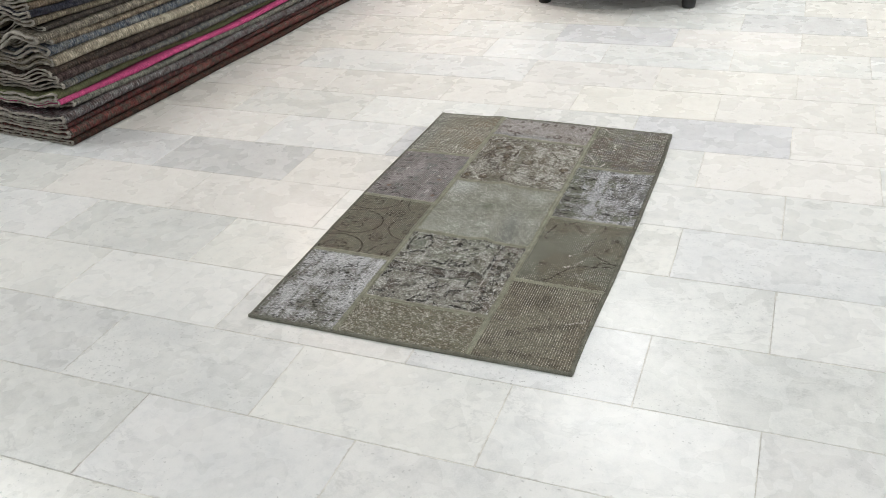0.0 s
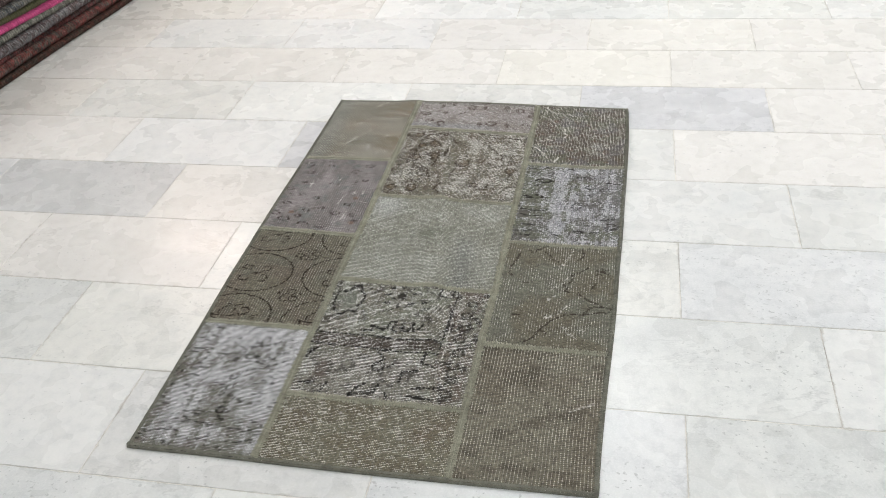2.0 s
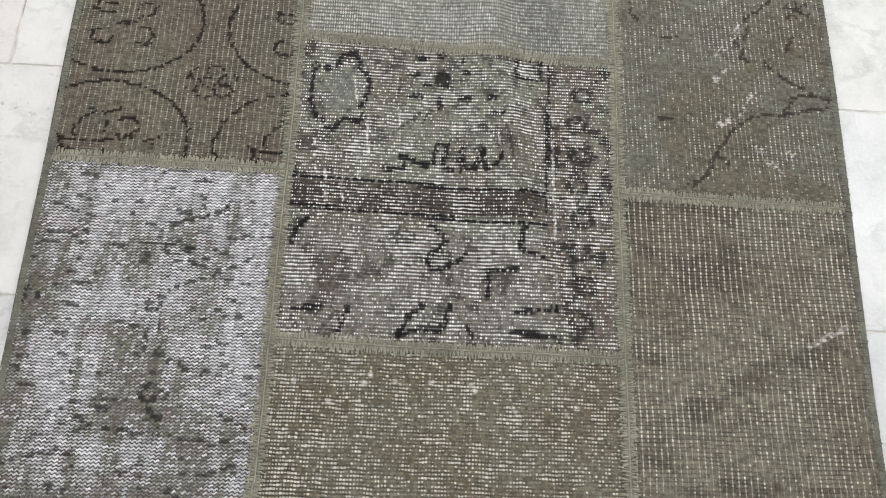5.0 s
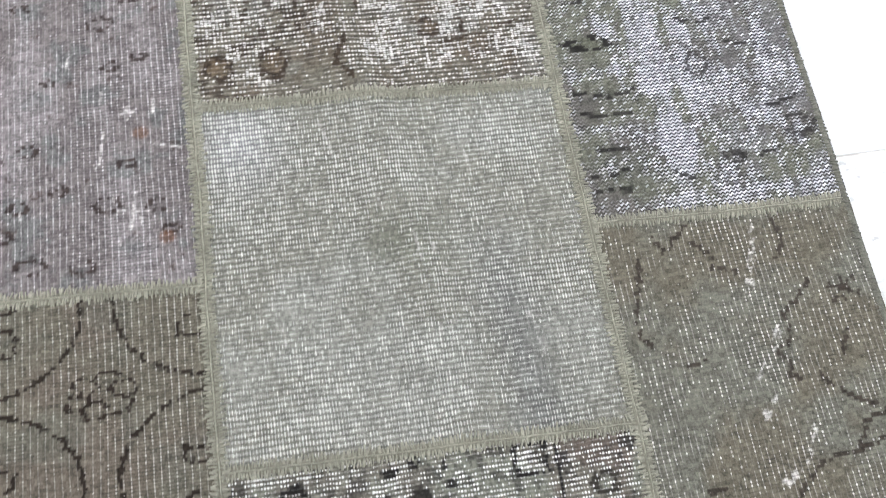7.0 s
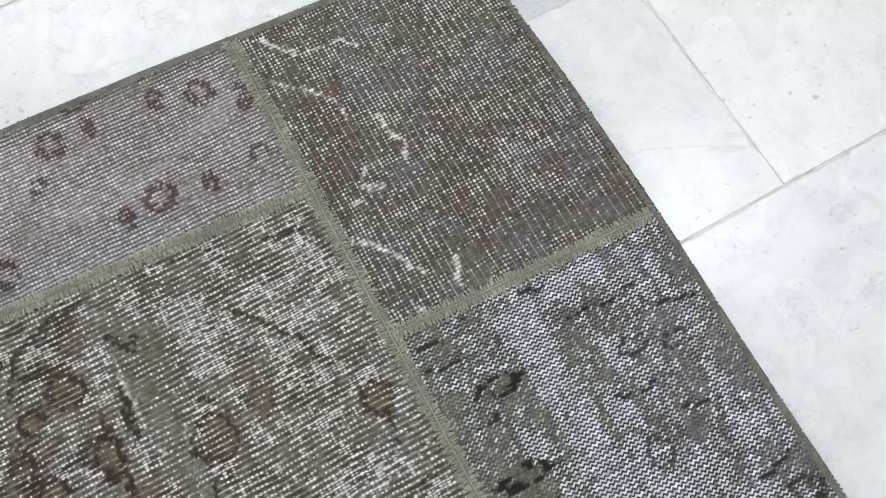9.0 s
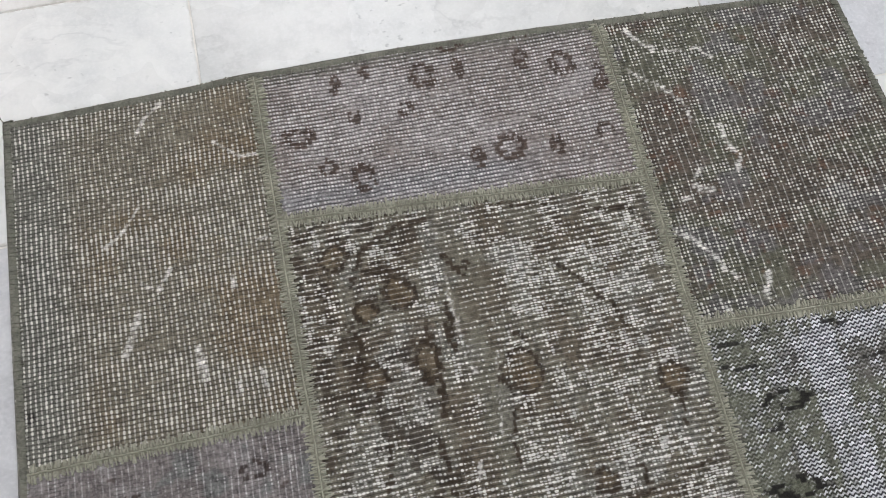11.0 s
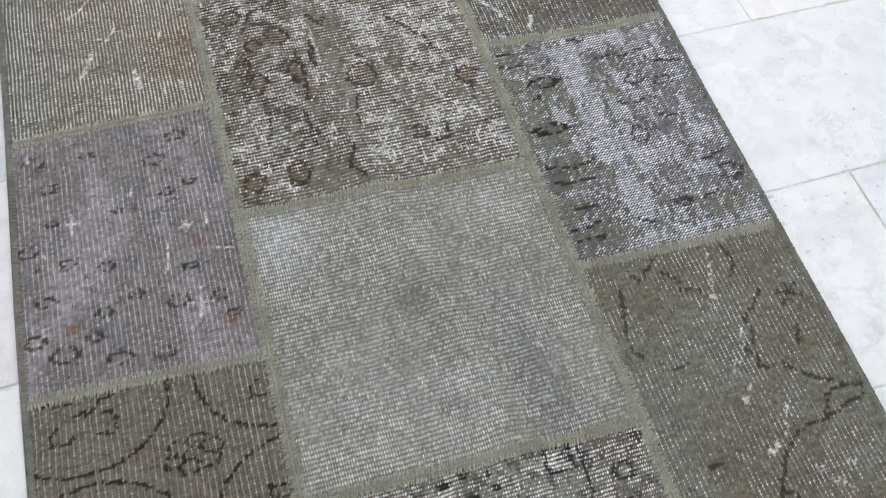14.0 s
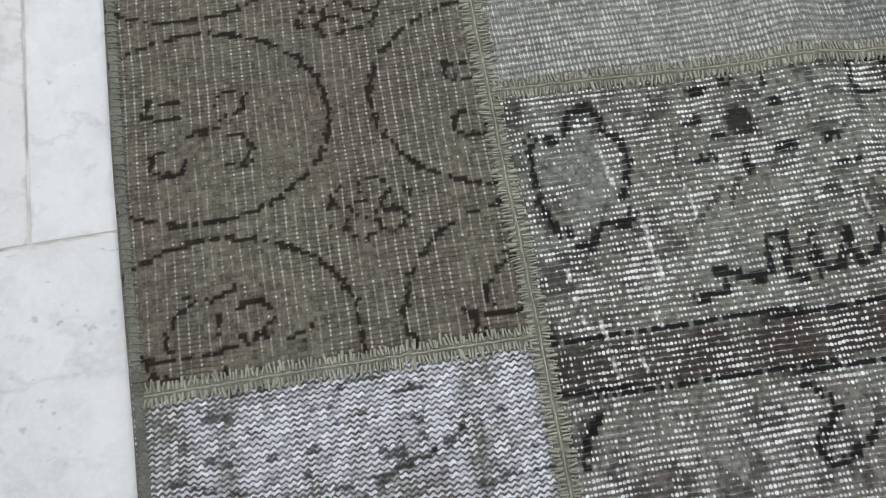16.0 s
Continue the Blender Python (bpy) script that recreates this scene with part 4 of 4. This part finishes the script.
# each cross seam: its place on the column's two sides
LEFT_Y = ((0.0, 0.0), (.395, .396), (.790, .779), (1.174, 1.180), (RUG_L, RUG_L))
MID_Y = ((0.0, 0.0), (.187, .184), (.589, .577), (.984, .972), (1.387, 1.367), (RUG_L, RUG_L))
RIGHT_Y = ((0.0, 0.0), (.391, .388), (.793, .787), (1.195, 1.182), (RUG_L, RUG_L))
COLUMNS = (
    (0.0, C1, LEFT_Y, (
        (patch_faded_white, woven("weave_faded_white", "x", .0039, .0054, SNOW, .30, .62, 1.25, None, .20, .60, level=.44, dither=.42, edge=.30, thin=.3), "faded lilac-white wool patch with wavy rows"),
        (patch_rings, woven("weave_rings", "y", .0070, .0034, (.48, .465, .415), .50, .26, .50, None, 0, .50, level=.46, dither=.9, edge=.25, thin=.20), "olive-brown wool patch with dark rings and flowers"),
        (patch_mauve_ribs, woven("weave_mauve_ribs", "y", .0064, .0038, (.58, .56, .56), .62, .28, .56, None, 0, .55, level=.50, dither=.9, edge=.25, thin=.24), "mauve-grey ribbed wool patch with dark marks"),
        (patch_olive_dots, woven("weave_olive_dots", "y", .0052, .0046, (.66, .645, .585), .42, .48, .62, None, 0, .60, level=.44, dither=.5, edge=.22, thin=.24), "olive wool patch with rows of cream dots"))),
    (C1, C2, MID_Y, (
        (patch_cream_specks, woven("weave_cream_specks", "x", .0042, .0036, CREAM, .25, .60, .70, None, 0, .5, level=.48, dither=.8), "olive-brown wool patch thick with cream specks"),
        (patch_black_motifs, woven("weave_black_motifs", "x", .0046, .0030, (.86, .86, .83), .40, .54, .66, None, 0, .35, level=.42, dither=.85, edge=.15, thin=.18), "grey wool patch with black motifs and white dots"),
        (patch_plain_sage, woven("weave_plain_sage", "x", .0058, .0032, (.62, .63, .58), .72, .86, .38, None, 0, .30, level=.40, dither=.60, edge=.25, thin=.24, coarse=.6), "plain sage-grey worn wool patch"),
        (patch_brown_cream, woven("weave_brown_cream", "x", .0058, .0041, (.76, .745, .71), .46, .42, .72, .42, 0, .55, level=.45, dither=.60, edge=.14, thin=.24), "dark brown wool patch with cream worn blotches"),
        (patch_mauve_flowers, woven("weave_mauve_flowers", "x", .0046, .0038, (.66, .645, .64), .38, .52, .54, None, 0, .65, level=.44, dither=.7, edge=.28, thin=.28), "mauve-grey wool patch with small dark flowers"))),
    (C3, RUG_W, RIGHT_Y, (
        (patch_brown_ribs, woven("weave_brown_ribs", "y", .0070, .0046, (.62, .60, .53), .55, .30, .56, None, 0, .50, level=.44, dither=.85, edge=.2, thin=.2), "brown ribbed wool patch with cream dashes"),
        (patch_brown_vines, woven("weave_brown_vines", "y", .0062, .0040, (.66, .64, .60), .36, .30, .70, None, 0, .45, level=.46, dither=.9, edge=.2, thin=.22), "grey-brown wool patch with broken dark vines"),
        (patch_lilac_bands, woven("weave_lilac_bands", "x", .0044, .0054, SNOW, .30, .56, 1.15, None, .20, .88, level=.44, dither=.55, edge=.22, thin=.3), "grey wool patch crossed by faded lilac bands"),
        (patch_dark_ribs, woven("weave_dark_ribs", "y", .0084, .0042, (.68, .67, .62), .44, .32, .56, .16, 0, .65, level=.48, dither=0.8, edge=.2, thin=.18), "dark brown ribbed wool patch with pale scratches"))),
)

DYE = np.array((1.16, 1.13, 1.135))
rug = tagged(new("patchwork_rug"), "worn grey-brown patchwork rug lying flat on marble floor", "rug")


def grid_faces(nx, ny):
    i = np.arange(nx * ny).reshape(ny, nx)
    return np.stack([i[:-1, :-1], i[:-1, 1:], i[1:, 1:], i[1:, :-1]], -1).reshape(-1, 4)


def make_patch(x0, x1, y0, y1, fill, material, label):
    cell = 0.0015
    nx, ny = max(2, round((x1 - x0) / cell)), max(2, round((y1[0] - y0[0]) / cell))
    gx, gt = np.meshgrid(np.linspace(x0, x1, nx), np.linspace(0, 1, ny))
    side = (gx - x0) / (x1 - x0)
    low, high = y0[0] + (y0[1] - y0[0]) * side, y1[0] + (y1[1] - y1[0]) * side
    gy = low + (high - low) * gt
    col, wear = fill(gx, gy)
    X, Y = lay(gx, gy)
    Z = surface(gx, gy) + 0.0009 * (0.5 - np.clip(wear, 0, 1)) + 0.0005 * (fbm(gx, gy, .006, 50, 2) - .5)
    # a skirt closes the sides down to the floor
    pad = lambda a: np.pad(a, 1, mode="edge")
    X, Y, Z, wear = pad(X), pad(Y), pad(Z), pad(wear)
    col = np.pad(col, ((1, 1), (1, 1), (0, 0)), mode="edge")
    Z[0, :] = Z[-1, :] = 0.0008
    Z[:, 0] = Z[:, -1] = 0.0008
    ob = raw("patch", np.stack([X, Y, Z], -1).reshape(-1, 3), grid_faces(nx + 2, ny + 2), material, rug, label)
    data = np.concatenate([np.clip(col * DYE, 0, 1), np.clip(wear, 0, 1)[..., None]], -1).reshape(-1, 4).astype(np.float32)
    layer = ob.data.color_attributes.new("yarn", "FLOAT_COLOR", "POINT")
    layer.data.foreach_set("color", data.ravel())
    return ob


for x0, x1, ys, fills in COLUMNS:
    for (y0, y1), (fill, material, label) in zip(zip(ys, ys[1:]), fills):
        make_patch(x0, x1, y0, y1, fill, material, label)

BOX_FACES = np.array(((0, 1, 2, 3), (7, 6, 5, 4), (0, 4, 5, 1), (1, 5, 6, 2), (2, 6, 7, 3), (3, 7, 4, 0)))[:, ::-1]


def threads(name, mid, along, lengths, width, height, material, parent, label=""):
    """Many short threads laid over the rug: middles, directions, lengths."""
    n = len(mid)
    a = along / np.linalg.norm(along, axis=1)[:, None]
    b = np.stack([-a[:, 1], a[:, 0]], 1)
    L, w = np.asarray(lengths)[:, None] / 2, np.broadcast_to(width, (n,))[:, None] / 2
    verts = np.zeros((n, 8, 3))
    for k, (s, t, top) in enumerate(((-1, -1, 0), (1, -1, 0), (1, 1, 0), (-1, 1, 0), (-.8, -.55, 1), (.8, -.55, 1), (.8, .55, 1), (-.8, .55, 1))):
        p = mid + a * L * s + b * w * t
        X, Y = lay(p[:, 0], p[:, 1])
        verts[:, k, 0], verts[:, k, 1] = X, Y
        verts[:, k, 2] = surface(np.clip(p[:, 0], 0, RUG_W), np.clip(p[:, 1], 0, RUG_L)) + (height if top else -0.0006)
    faces = (BOX_FACES[None] + 8 * np.arange(n)[:, None, None]).reshape(-1, 4)
    ob = raw(name, verts.reshape(-1, 3), faces, material, parent, label, smooth=False)
    return tagged(ob, kind="stuff")


rnd = np.random.RandomState(3)


def strip(name, p0, p1, half, rise, material, parent, label="", rows=9):
    """A flat band with a rounded section that follows the rug from p0 to p1."""
    p0, p1 = np.array(p0), np.array(p1)
    n = max(8, int(np.linalg.norm(p1 - p0) / .004))
    d = (p1 - p0) / np.linalg.norm(p1 - p0)
    b = np.array((-d[1], d[0]))
    t, s = np.meshgrid(np.linspace(0, 1, n), np.linspace(-1, 1, rows), indexing="ij")
    wob = .0022 * (fbm(t * 3, s * 0, .05, int(p0[0] * 90 + p0[1] * 50), 3) - .5)
    x = p0[0] + (p1 - p0)[0] * t + b[0] * (s * half + wob)
    y = p0[1] + (p1 - p0)[1] * t + b[1] * (s * half + wob)
    X, Y = lay(x, y)
    Z = surface(np.clip(x, 0, RUG_W), np.clip(y, 0, RUG_L)) + rise * np.sqrt(np.clip(1 - s ** 2, 0, 1)) - .0009 + .0005 * (fbm(x, y, .005, 51, 2) - .5)
    return raw(name, np.stack([X, Y, Z], -1).reshape(-1, 3), grid_faces(rows, n), material, parent, label)


def make_seam(p0, p1):
    p0, p1 = np.array(p0), np.array(p1)
    seam = strip("seam", p0, p1, .0066, .0017, SEAM, rug, "khaki seam tape")
    strip("cord", p0, p1, .0011, .0034, STITCH, seam, "raised khaki cord", 7)
    length = np.linalg.norm(p1 - p0)
    d = (p1 - p0) / length
    b = np.array((-d[1], d[0]))
    n = int(length / .0026)
    t = (np.arange(n) + rnd.uniform(-.45, .45, n)) / n * length
    mids, ways, lens = [], [], []
    for side in (-1, 1):
        ln = rnd.uniform(.0050, .0074, n) + .0040 * rnd.rand(n) ** 2
        off = rnd.uniform(.0005, .002, n)
        way = side * b[None] + d[None] * rnd.normal(0, .17, n)[:, None]
        mids.append(p0[None] + d[None] * (t + (.002 if side > 0 else 0))[:, None] + side * b[None] * (off + ln / 2)[:, None])
        ways.append(way)
        lens.append(ln)
    threads("stitching", np.concatenate(mids), np.concatenate(ways), np.concatenate(lens), rnd.uniform(.0013, .0028, 2 * n), .0020, STITCH, seam, "khaki overcast stitches")


for ya, yb in LEFT_Y[1:-1]:
    make_seam((0.008, ya), (C1 - .004, yb))
for ya, yb in MID_Y[1:-1]:
    make_seam((C1 + .004, ya), ((C2 + C3) / 2 - .004, yb))
for ya, yb in RIGHT_Y[1:-1]:
    make_seam(((C2 + C3) / 2 + .004, ya), (RUG_W - .008, yb))
make_seam((C1, 0.006), (C1, RUG_L - .006))
make_seam(((C2 + C3) / 2, 0.006), ((C2 + C3) / 2, RUG_L - .006))


def make_binding(p0, p1, inward):
    """Rolled, overcast edge of the rug."""
    p0, p1, inward = np.array(p0), np.array(p1), np.array(inward)
    n = max(8, int(np.linalg.norm(p1 - p0) / .005))
    t = np.linspace(0, 1, n)
    angles = np.linspace(-.05 * math.pi, 1.05 * math.pi, 9)
    T, A = np.meshgrid(t, angles, indexing="ij")
    out = np.cos(A) * .0060
    x = p0[0] + (p1 - p0)[0] * T + inward[0] * (.0040 - out)
    y = p0[1] + (p1 - p0)[1] * T + inward[1] * (.0040 - out)
    X, Y = lay(x, y)
    top = surface(np.clip(x, 0, RUG_W), np.clip(y, 0, RUG_L)) + .0009
    Z = .0006 + (top - .0006) * np.clip(np.sin(A), 0, 1) ** .55
    edge = raw("edge_binding", np.stack([X, Y, Z], -1).reshape(-1, 3), grid_faces(9, n), BIND, rug, "dark olive overcast edge")
    d = (p1 - p0) / np.linalg.norm(p1 - p0)
    k = int(np.linalg.norm(p1 - p0) / .0052)
    s = (np.arange(k) + rnd.uniform(-.3, .3, k)) / k * np.linalg.norm(p1 - p0)
    mids = p0[None] + d[None] * s[:, None] + inward[None] * rnd.uniform(.004, .0062, k)[:, None]
    ways = inward[None] + d[None] * rnd.normal(.15, .15, k)[:, None]
    threads("wrap_stitching", mids, ways, rnd.uniform(.008, .012, k), .0016, .0016, BIND, edge)


make_binding((0, 0), (RUG_W, 0), (0, 1))
make_binding((RUG_W, 0), (RUG_W, RUG_L), (-1, 0))
make_binding((RUG_W, RUG_L), (0, RUG_L), (0, -1))
make_binding((0, RUG_L), (0, 0), (1, 0))
# a loose thread at one corner
strip("loose_thread", (0.002, RUG_L - .002), (-.006, RUG_L + .014), .0006, .0012, BIND, rug, "loose dark thread", 5)

# ---- stack of folded rugs ----
STACK = pose(-1.462, 0.912, 0, 0, 0, -4.75)
# thickness, depth of the nose behind the stack's face, pile colour, second colour, label
FOLDED = (
    (.026, .000, (0.060, 0.024, 0.018), (0.034, 0.026, 0.020), "dark maroon-brown folded rug at the bottom of the stack"),
    (.044, .004, (0.125, 0.038, 0.034), (0.070, 0.058, 0.050), "rust-red and brown folded rug in the stack"),
    (.024, .012, (0.085, 0.026, 0.026), (0.050, 0.036, 0.034), "thin dark red-brown folded rug in the stack"),
    (.040, .004, (0.150, 0.145, 0.148), (0.085, 0.064, 0.064), "mottled grey-brown folded rug in the stack"),
    (.030, .008, (0.109, 0.110, 0.094), (0.163, 0.154, 0.134), "olive-grey folded rug in the stack"),
    (.022, .014, (0.460, 0.075, 0.195), (0.360, 0.060, 0.150), "bright pink folded rug in the stack"),
    (.036, .030, (0.104, 0.109, 0.059), (0.085, 0.088, 0.050), "plain olive-green folded rug in the stack"),
    (.030, .016, (0.069, 0.074, 0.080), (0.130, 0.123, 0.109), "slate-grey folded rug in the stack"),
    (.030, .022, (0.045, 0.030, 0.030), (0.074, 0.054, 0.050), "dark plum-brown folded rug in the stack"),
    (.028, .034, (0.059, 0.042, 0.034), (0.040, 0.032, 0.027), "dark brown folded rug in the stack"),
    (.050, .046, (0.350, 0.315, 0.250), (0.230, 0.200, 0.155), "thick beige folded rug in the stack"),
    (.040, .048, (0.060, 0.072, 0.094), (0.149, 0.154, 0.158), "blue-grey folded rug in the stack"),
    (.024, .056, (0.189, 0.158, 0.118), (0.130, 0.104, 0.080), "thin tan folded rug in the stack"),
    (.036, .050, (0.198, 0.179, 0.149), (0.139, 0.123, 0.099), "taupe ribbed folded rug in the stack"),
    (.022, .060, (0.030, 0.026, 0.024), (0.054, 0.046, 0.040), "thin black-brown folded rug in the stack"),
    (.032, .064, (0.208, 0.179, 0.134), (0.149, 0.123, 0.094), "tan folded rug in the stack"),
    (.030, .060, (0.018, 0.019, 0.030), (0.045, 0.045, 0.054), "navy folded rug in the stack"),
    (.030, .066, (0.149, 0.114, 0.080), (0.099, 0.077, 0.058), "brown folded rug in the stack"),
    (.030, .070, (0.080, 0.094, 0.059), (0.118, 0.118, 0.080), "moss-green folded rug in the stack"),
    (.034, .072, (0.248, 0.213, 0.158), (0.179, 0.149, 0.109), "sand folded rug on top of the stack"),
)


def fold_section(t, w, count=8):
    """Cross-section of a rug folded in two, the fold to the right: outer line, then back along the inner one."""
    leaf, r = t * .44, t / 2
    out, inn = [], []
    for k in range(count):
        a = -math.pi / 2 + math.pi * k / (count - 1)
        out.append((-r + r * math.cos(a), r + r * math.sin(a)))
        ri = r - leaf
        inn.append((-r + ri * math.cos(a), r + ri * math.sin(a)))
    ends = np.linspace(-w, -r, 46)[:-1]
    low = [(x, 0.0) for x in ends]
    high = [(x, t) for x in ends[::-1]]
    low_in = [(x, leaf) for x in ends]
    high_in = [(x, t - leaf) for x in ends[::-1]]
    return np.array(low + out + high), np.array(low_in + inn + high_in)


def sag(x, y, z, k):
    """Waves that the whole stack shares, growing with height."""
    g = z / .6
    dz = .010 * g * np.sin(y * 3.1 + .4) + (.036 * np.sin(x * 11.0 + 2.0 * y + .2 * k) + .021 * np.sin(x * 29.0 + .55 * k)) * g * np.exp(-y * 2.2) + .004 * np.sin(y * 7.0 + k * 1.7) * np.minimum(g * 6, 1)
    dx = .010 * (vnoise(y * 2.2, np.zeros_like(y) + k * 3.3, 60) - .5) * 2
    return dx, dz


def make_folded(k, z0, t, back, colour, second, label):
    ob = tagged(new("folded_rug"), label, "folded rug", "folded rugs in the stack")
    ob.matrix_world = STACK
    width, length = 1.15 + .08 * TABLE[k, 1], 3.1 + .2 * TABLE[k, 2]
    front = .010 + .075 * TABLE[k, 5] ** 1.5 * (z0 > .1) + back * .3
    outer, inner = fold_section(t * .97, width)
    n, m = 64, len(outer)
    ys = front + (length - front) * np.linspace(0, 1, n) ** 1.6
    loop = np.concatenate([outer, inner[::-1]])
    x = np.broadcast_to(loop[:, 0][None] - back, (n, 2 * m)).copy()
    z = np.broadcast_to(loop[:, 1][None] + z0, (n, 2 * m)).copy()
    y = np.broadcast_to(ys[:, None], (n, 2 * m)).copy()
    y[0] += .006 * (vnoise(x[0] * 40, z[0] * 30, k) - .5)
    dx, dz = sag(x, y, z, k)
    x, z = x + dx * np.clip(1 + (loop[:, 0][None] + .25) / .25, 0, 1), np.maximum(z + dz, .0006 + loop[:, 1][None] * .9 * (z0 < .01))
    verts = np.stack([x, y, z], -1).reshape(-1, 3)
    i = np.arange(n * 2 * m).reshape(n, 2 * m)
    j = np.roll(i, -1, axis=1)
    sides = np.stack([i[:-1], j[:-1], j[1:], i[1:]], -1).reshape(-1, 4)
    caps = []
    for row, order in ((0, 1), (n - 1, -1)):
        a = np.arange(m - 1)
        q = np.stack([i[row][a], i[row][2 * m - 1 - a], i[row][2 * m - 2 - a], i[row][a + 1]], -1)
        caps.append(q[:, ::order])
    pile = raw("wool_body", verts, np.concatenate([sides, *caps]), wool("pile_wool", colour, second, 60 + 50 * TABLE[k, 7], 0.9 if "pink" in label or "plain" in label else 0.5 if "beige" in label else 0.0), ob)
    # pale cut edge with short fringe along the open end
    tube = 6
    mid = (verts.reshape(n, 2 * m, 3)[0, :m] + verts.reshape(n, 2 * m, 3)[0, :m - 1:-1]) / 2
    fine = np.linspace(0, len(mid) - 1, 3 * len(mid))
    mid = np.stack([np.interp(fine, np.arange(len(mid)), mid[:, c]) for c in range(3)], 1)
    mid[:, 2] += .0035 * (vnoise(np.arange(len(mid)) * .9, np.zeros(len(mid)) + k, 73) - .5)
    q = len(mid)
    rad = np.minimum(t * .16, .0055) * (.35 + 1.4 * vnoise(np.arange(q) * .55, np.zeros(q) + k, 71))
    ang = np.linspace(0, 2 * math.pi, tube, endpoint=False)
    tan = np.gradient(mid, axis=0)
    tan /= np.linalg.norm(tan, axis=1)[:, None] + 1e-9
    e1 = np.array((0, -1.0, 0))
    e2 = np.cross(tan, e1[None])
    e2 /= np.linalg.norm(e2, axis=1)[:, None] + 1e-9
    jag = .009 * vnoise(np.arange(q) * 2.1, np.zeros(q) + 2 * k, 72)
    tv = mid[:, None] + rad[:, None, None] * (np.cos(ang)[None, :, None] * e1 * 1.4 + np.sin(ang)[None, :, None] * e2[:, None]) - np.array((0, 1.0, 0)) * jag[:, None, None]
    tv[..., 2] = np.maximum(tv[..., 2], .0008)
    ti = np.arange(q * tube).reshape(q, tube)
    tj = np.roll(ti, -1, axis=1)
    raw("fringe", tv.reshape(-1, 3), np.stack([ti[:-1], tj[:-1], tj[1:], ti[1:]], -1).reshape(-1, 4), FRINGE, ob, "pale cotton fringe")


z = 0.0
for k, (t, back, colour, second, label) in enumerate(FOLDED):
    make_folded(k, z, t, back, colour, second, label)
    z += t

# ---- low round table ----
table = tagged(new("low_table"), "dark low round table on short black feet", "table")
table.matrix_world = pose(0.368, 3.76, 0)
part("base", turned(((.56, .14), (.60, .16), (.61, .20), (.61, .40), (.59, .43)), 64), DARK_CLOTH, table)
part("tabletop", turned(((.585, .4302), (.61, .435), (.62, .445), (.62, .465), (.61, .475)), 64), BLACK, table, "black round top")
for sx in (-1, 1):
    for sy in (-1, 1):
        foot = part("foot", turned(((.030, .0), (.036, .004), (.040, .03), (.040, .1398)), 24), BLACK, table)
        foot.location = (sx * .416, sy * .40, 0)

# ---- floor tiles ----
TX, TY, TILE_X, TILE_Y, TILT = 1.4233, -0.3582, 0.602, 0.302, 0.0070


def tile_mesh(material):
    w, d, c, lo = .5998 / 2, .2998 / 2, .0008, -.010
    v = []
    for k, z in ((0, lo), (0, -.0006), (c, 0.0)):
        v += [(-w + k, -d + k, z), (w - k, -d + k, z), (w - k, d - k, z), (-w + k, d - k, z)]
    f = [(8, 9, 10, 11)]
    for r in (0, 4):
        f += [(r + i, r + (i + 1) % 4, r + 4 + (i + 1) % 4, r + 4 + i) for i in range(4)]
    me = bpy.data.meshes.new("tile")
    me.from_pydata(v, [], f)
    me.materials.append(material)
    return me


TILE_MESH = {key: tile_mesh(m) for key, m in MARBLE.items()}
# stones that stand out, by row and place in the row
STONE = {(4, -4): "g", (4, -5): "s", (5, -3): "w", (5, -2): "g", (4, -2): "w", (4, -1): "w", (6, -1): "g", (3, 0): "s", (1, 0): "s", (0, -1): "w", (2, 0): "w", (4, -3): "c", (3, -3): "c", (3, -4): "c", (2, -4): "s",
         (10, -2): "g", (11, 0): "g", (9, 0): "p", (9, -1): "s", (10, -1): "c", (10, 0): "c", (8, -1): "c", (8, -2): "c", (6, -4): "p", (5, -5): "c", (7, -1): "c", (5, 0): "c", (6, 0): "c", (2, -1): "s", (1, -3): "w", (3, -1): "p", (0, -3): "s", (0, -4): "s", (-1, -3): "s"}
near, far = [], []
for j in range(-12, 24):
    for k in range(-10, 7):
        x = (k + .5) * TILE_X - (TILE_X / 2 if j % 2 else 0)
        y = (j + .5) * TILE_Y
        wx, wy = TX + x * math.cos(TILT) - y * math.sin(TILT), TY + x * math.sin(TILT) + y * math.cos(TILT)
        if RX0 + .32 < wx < RX1 - .32 and RY0 + .17 < wy < RY1 - .17:
            (near if -2.6 < wx < 2.6 and -1.6 < wy < 4.2 else far).append((j, k, wx, wy))
pick = random.Random(11)
for j, k, wx, wy in near:
    key = STONE.get((j, k)) or pick.choice("wwppps" if wy < 1.2 else "cccw" if wx < -.1 else "wwpcc")
    tile = new("tile", TILE_MESH[key])
    tile.parent = floor
    tile.matrix_world = pose(wx, wy, pick.uniform(-.0003, .0002), pick.gauss(0, .03), pick.gauss(0, .03), math.degrees(TILT))
base = np.array([v.co for v in TILE_MESH["p"].vertices])
quads = np.array([p.vertices for p in TILE_MESH["p"].polygons])
fv = np.concatenate([base + np.array((wx, wy, 0)) for _, _, wx, wy in far])
ff = np.concatenate([quads + len(base) * i for i in range(len(far))])
tagged(raw("outer_tiles", fv, ff, OUTER_MARBLE, floor, "pale marble tiles along the walls", smooth=False), kind="stuff")
